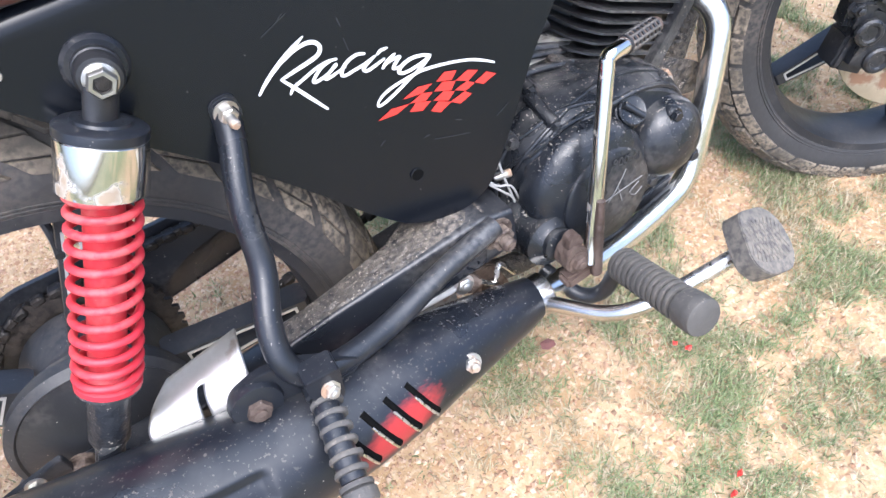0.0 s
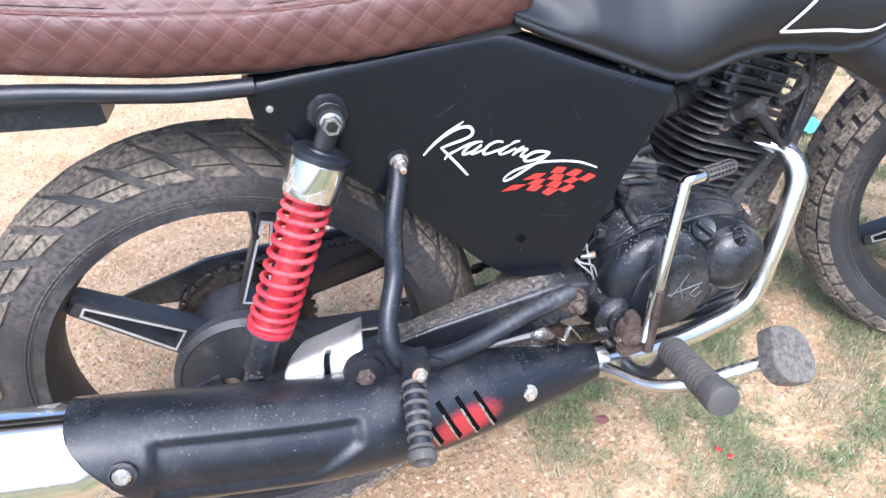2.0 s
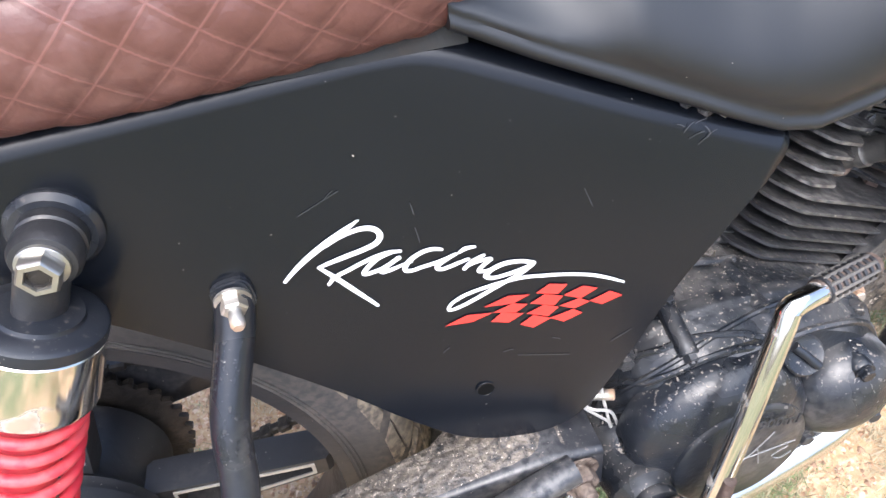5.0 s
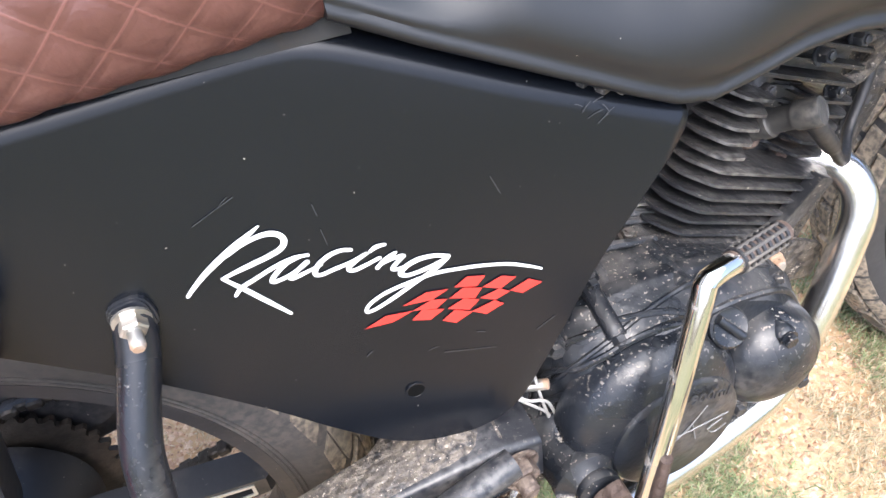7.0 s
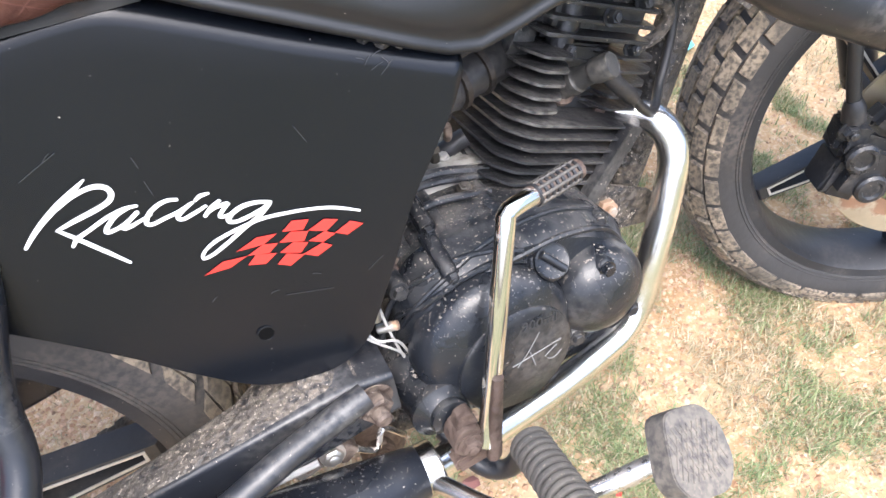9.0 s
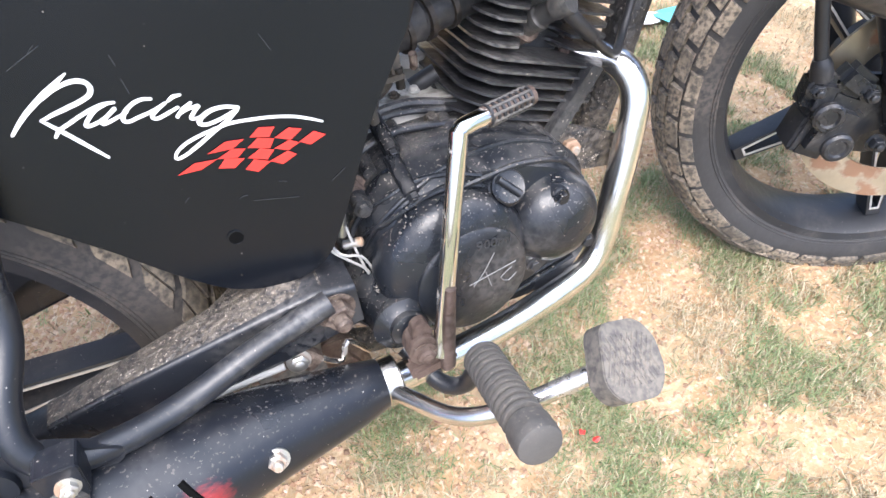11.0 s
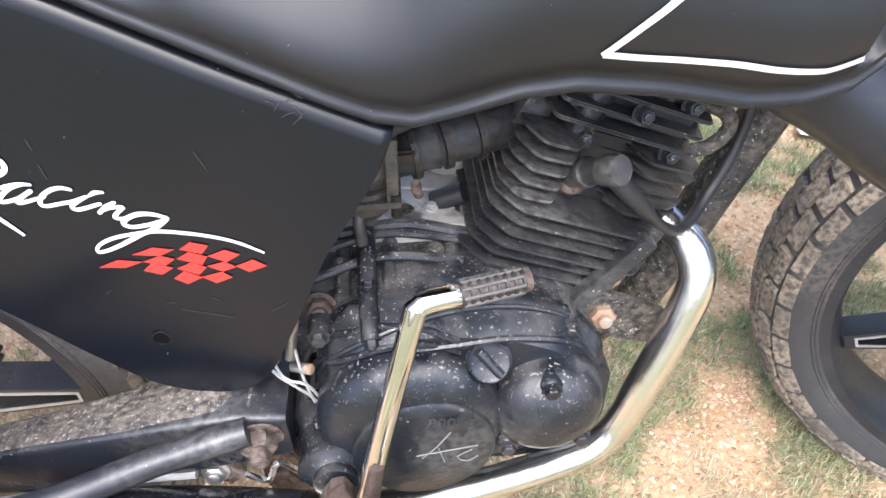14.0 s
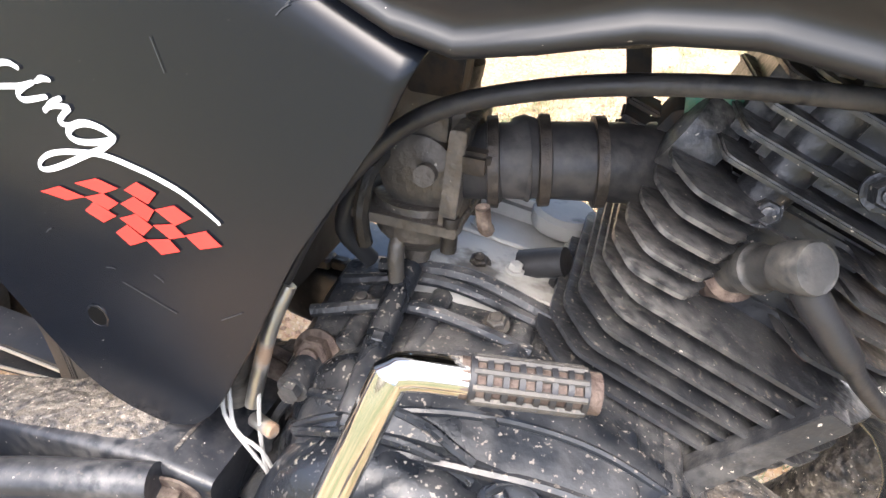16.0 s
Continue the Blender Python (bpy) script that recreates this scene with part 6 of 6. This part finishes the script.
part("side_stand", tube([(0.40, 0.07, 0.29), (0.385, 0.16, 0.16), (0.375, 0.225, 0.075)], 0.010, 12), FRAME, bike, "black side stand")
part("lower_mudflap", slab(rounded([(0.300, 0.290), (0.385, 0.300), (0.392, 0.200), (0.320, 0.180)], 0.01), -0.03, 0.05, 0.003), RUBBER, bike, "dusty rubber mud flap")
part("throttle_cable", tube([(0.420, -0.085, 0.425), (0.424, -0.088, 0.455), (0.440, -0.092, 0.495), (0.464, -0.090, 0.545), (0.498, -0.082, 0.586), (0.545, -0.078, 0.606), (0.61, -0.076, 0.618), (0.69, -0.072, 0.622)], 0.0042, 12), HOSE, bike, "black control cable sheath")
switch = part("brake_switch", lathe((0.416, -0.092, 0.475), (-0.1, -0.05, -1), [(0.006, -0.01), (0.011, 0.0), (0.011, 0.028), (0.009, 0.034), (0.0065, 0.046), (0.0105, 0.048), (0.0105, 0.056), (0.004, 0.060)], 16), RUBBER, bike, "grey brake light switch")
part("adjuster_sleeve", tube([(0.446, -0.093, 0.500), (0.440, -0.100, 0.480), (0.435, -0.104, 0.455), (0.430, -0.106, 0.430)], 0.0042, 10), ZINC, switch)
part("cable_clip", lathe((0.437, -0.108, 0.420), (0.9, -0.4, 0.15), [(0.003, -0.009), (0.0042, -0.008), (0.0042, 0.008), (0.003, 0.009)], 12), ZINC, switch, "bright cable end clamp")
for k, p in enumerate(([(0.413, -0.104, 0.440), (0.417, -0.112, 0.424), (0.430, -0.114, 0.408), (0.442, -0.114, 0.392), (0.447, -0.112, 0.368)], [(0.434, -0.104, 0.452), (0.436, -0.110, 0.425), (0.440, -0.114, 0.400), (0.446, -0.114, 0.372)], [(0.414, -0.102, 0.438), (0.424, -0.114, 0.418), (0.440, -0.116, 0.410), (0.449, -0.114, 0.385)])):
    part("loose_wire", tube(p, 0.0012, 6), WIRE, switch, "loose pale wire")

# ---- front end ----
def in_front(bm):
    bmesh.ops.transform(bm, matrix=FRONT, verts=bm.verts)
    return bm


rows = []
for a in range(20, 147, 4):
    ring = []
    for s, r in ((-0.066, 0.330), (-0.062, 0.342), (-0.045, 0.352), (-0.02, 0.357), (0.02, 0.357), (0.045, 0.352), (0.062, 0.342), (0.066, 0.330), (0.060, 0.336), (0.03, 0.352), (-0.03, 0.352), (-0.060, 0.336)):
        ring.append((r * math.cos(radians(a)), s, r * math.sin(radians(a))))
    rows.append(ring)
mud = part("front_mudguard", in_front(loft(rows)), MUDDY, bike, "mud-spotted black front mudguard")
LEG = [(-0.030, 0.0), (-0.075, 0.13), (-0.20, 0.42), (-0.28, 0.58)]
fork = part("fork_leg", in_front(tube([(x, -0.100, z) for x, z in LEG], 0.024, 20)), FRAME, bike, "black front fork leg")
part("fork_leg", in_front(tube([(x, 0.098, z) for x, z in LEG], 0.024, 20)), FRAME, fork)
part("axle_lug", in_front(block((-0.010, -0.100, -0.010), (0.060, 0.044, 0.070), 0.014, (0, 25, 0))), COVER, fork)
caliper = part("brake_caliper", in_front(block((-0.122, -0.090, -0.004), (0.062, 0.052, 0.086), 0.014, (0, 24, 0))), COVER, bike, "grimy black brake caliper")
part("caliper_head", in_front(block((-0.138, -0.088, 0.040), (0.040, 0.044, 0.052), 0.010, (0, 12, 0))), COVER, caliper)
part("caliper_wing", in_front(block((-0.100, -0.092, 0.052), (0.050, 0.030, 0.034), 0.008, (0, 40, 0))), COVER, caliper)
for x, z in ((-0.132, 0.020), (-0.112, -0.024)):
    part("piston_cap", in_front(lathe((x, -0.114, z), (0, -1, 0), [(0.019, 0), (0.019, 0.006), (0.016, 0.009), (0.012, 0.009), (0.010, 0.006)], 24)), COVER, caliper)
part("pad_cover", in_front(block((-0.152, -0.082, -0.010), (0.014, 0.046, 0.050), 0.004, (0, 20, 0))), FRAME, caliper)
part("caliper_arm", in_front(slab(rounded([(-0.12, 0.06), (-0.05, 0.05), (-0.02, -0.03), (-0.05, -0.06), (-0.09, -0.05), (-0.12, 0.0)], 0.01), -0.085, -0.075, 0.003)), COVER, caliper)
for x, z in ((-0.060, -0.030), (-0.085, 0.040), (-0.148, 0.052)):
    part("caliper_bolt", in_front(hexbolt((x, -0.104, z), (0, -1, 0), 0.009, 0.010, 0.005)), COVER, caliper)
part("hose_boot", in_front(tube([(-0.143, -0.098, 0.062, 0.013), (-0.146, -0.098, 0.078, 0.0125), (-0.149, -0.097, 0.088, 0.009)], 0.012, 14)), HOSE, caliper)
part("brake_hose", in_front(tube([(-0.147, -0.098, 0.080), (-0.154, -0.094, 0.119), (-0.162, -0.090, 0.17), (-0.175, -0.08, 0.26), (-0.20, -0.06, 0.36)], 0.0080, 12)), HOSE, caliper, "black brake hose")
part("axle", in_front(tube([(0, -0.125, 0), (0, 0.125, 0)], 0.011, 12, smooth=False)), ZINC, fork)
part("leg_guard", tube([(0.745, -0.078, 0.632), (0.792, -0.092, 0.606), (0.83, -0.106, 0.580), (0.88, -0.126, 0.556), (0.95, -0.150, 0.522), (1.05, -0.178, 0.474)], 0.031, 24), FRAME, bike, "thick black tubular leg guard, mud-spotted")

# ---- litter on the ground ----
def scrap(name, x, y, size, mat, label, category, seed, lift=0.012):
    rng = random.Random(seed)
    bm = bmesh.new()
    n = 7
    ring = [(x + size * rng.uniform(0.6, 1.1) * math.cos(k * 6.283 / n), y + size * 0.7 * rng.uniform(0.6, 1.1) * math.sin(k * 6.283 / n)) for k in range(n)]
    lo = [bm.verts.new((px, py, lie(px, py) + lift * rng.uniform(0.7, 1.2))) for px, py in ring]
    hi = [bm.verts.new((v.co.x, v.co.y, v.co.z + 0.0008)) for v in lo]
    mid0, mid1 = bm.verts.new((x, y, lie(x, y) + lift + size * 0.12)), bm.verts.new((x, y, lie(x, y) + lift + size * 0.12 + 0.0008))
    for k in range(n):
        j = (k + 1) % n
        bm.faces.new((lo[k], lo[j], mid0))
        bm.faces.new((hi[j], hi[k], mid1))
        bm.faces.new((lo[k], hi[k], hi[j], lo[j]))
    ob = new(name, finish(bm, name, mat, 20))
    tagged(ob, label, category)


scrap("plastic_scrap", 1.32, 0.60, 0.055, CYAN, "torn cyan plastic scrap on the grass", "litter", 1, 0.02)
scrap("paper_scrap", 1.27, 0.61, 0.035, WHITE, "crumpled white paper scrap on the grass", "litter", 2, 0.02)
scrap("dry_leaf", 0.498, -0.032, 0.016, STITCH, "curled brown dry leaf on the turf", "leaf", 3)
for k, (px, py) in enumerate(((0.667, -0.135), (0.655, -0.120), (0.60, -0.30), (0.575, -0.315))):
    scrap("petal", px, py, 0.006, FLAGRED, "small fallen red petal in the grass", "petal", 10 + k, 0.018)
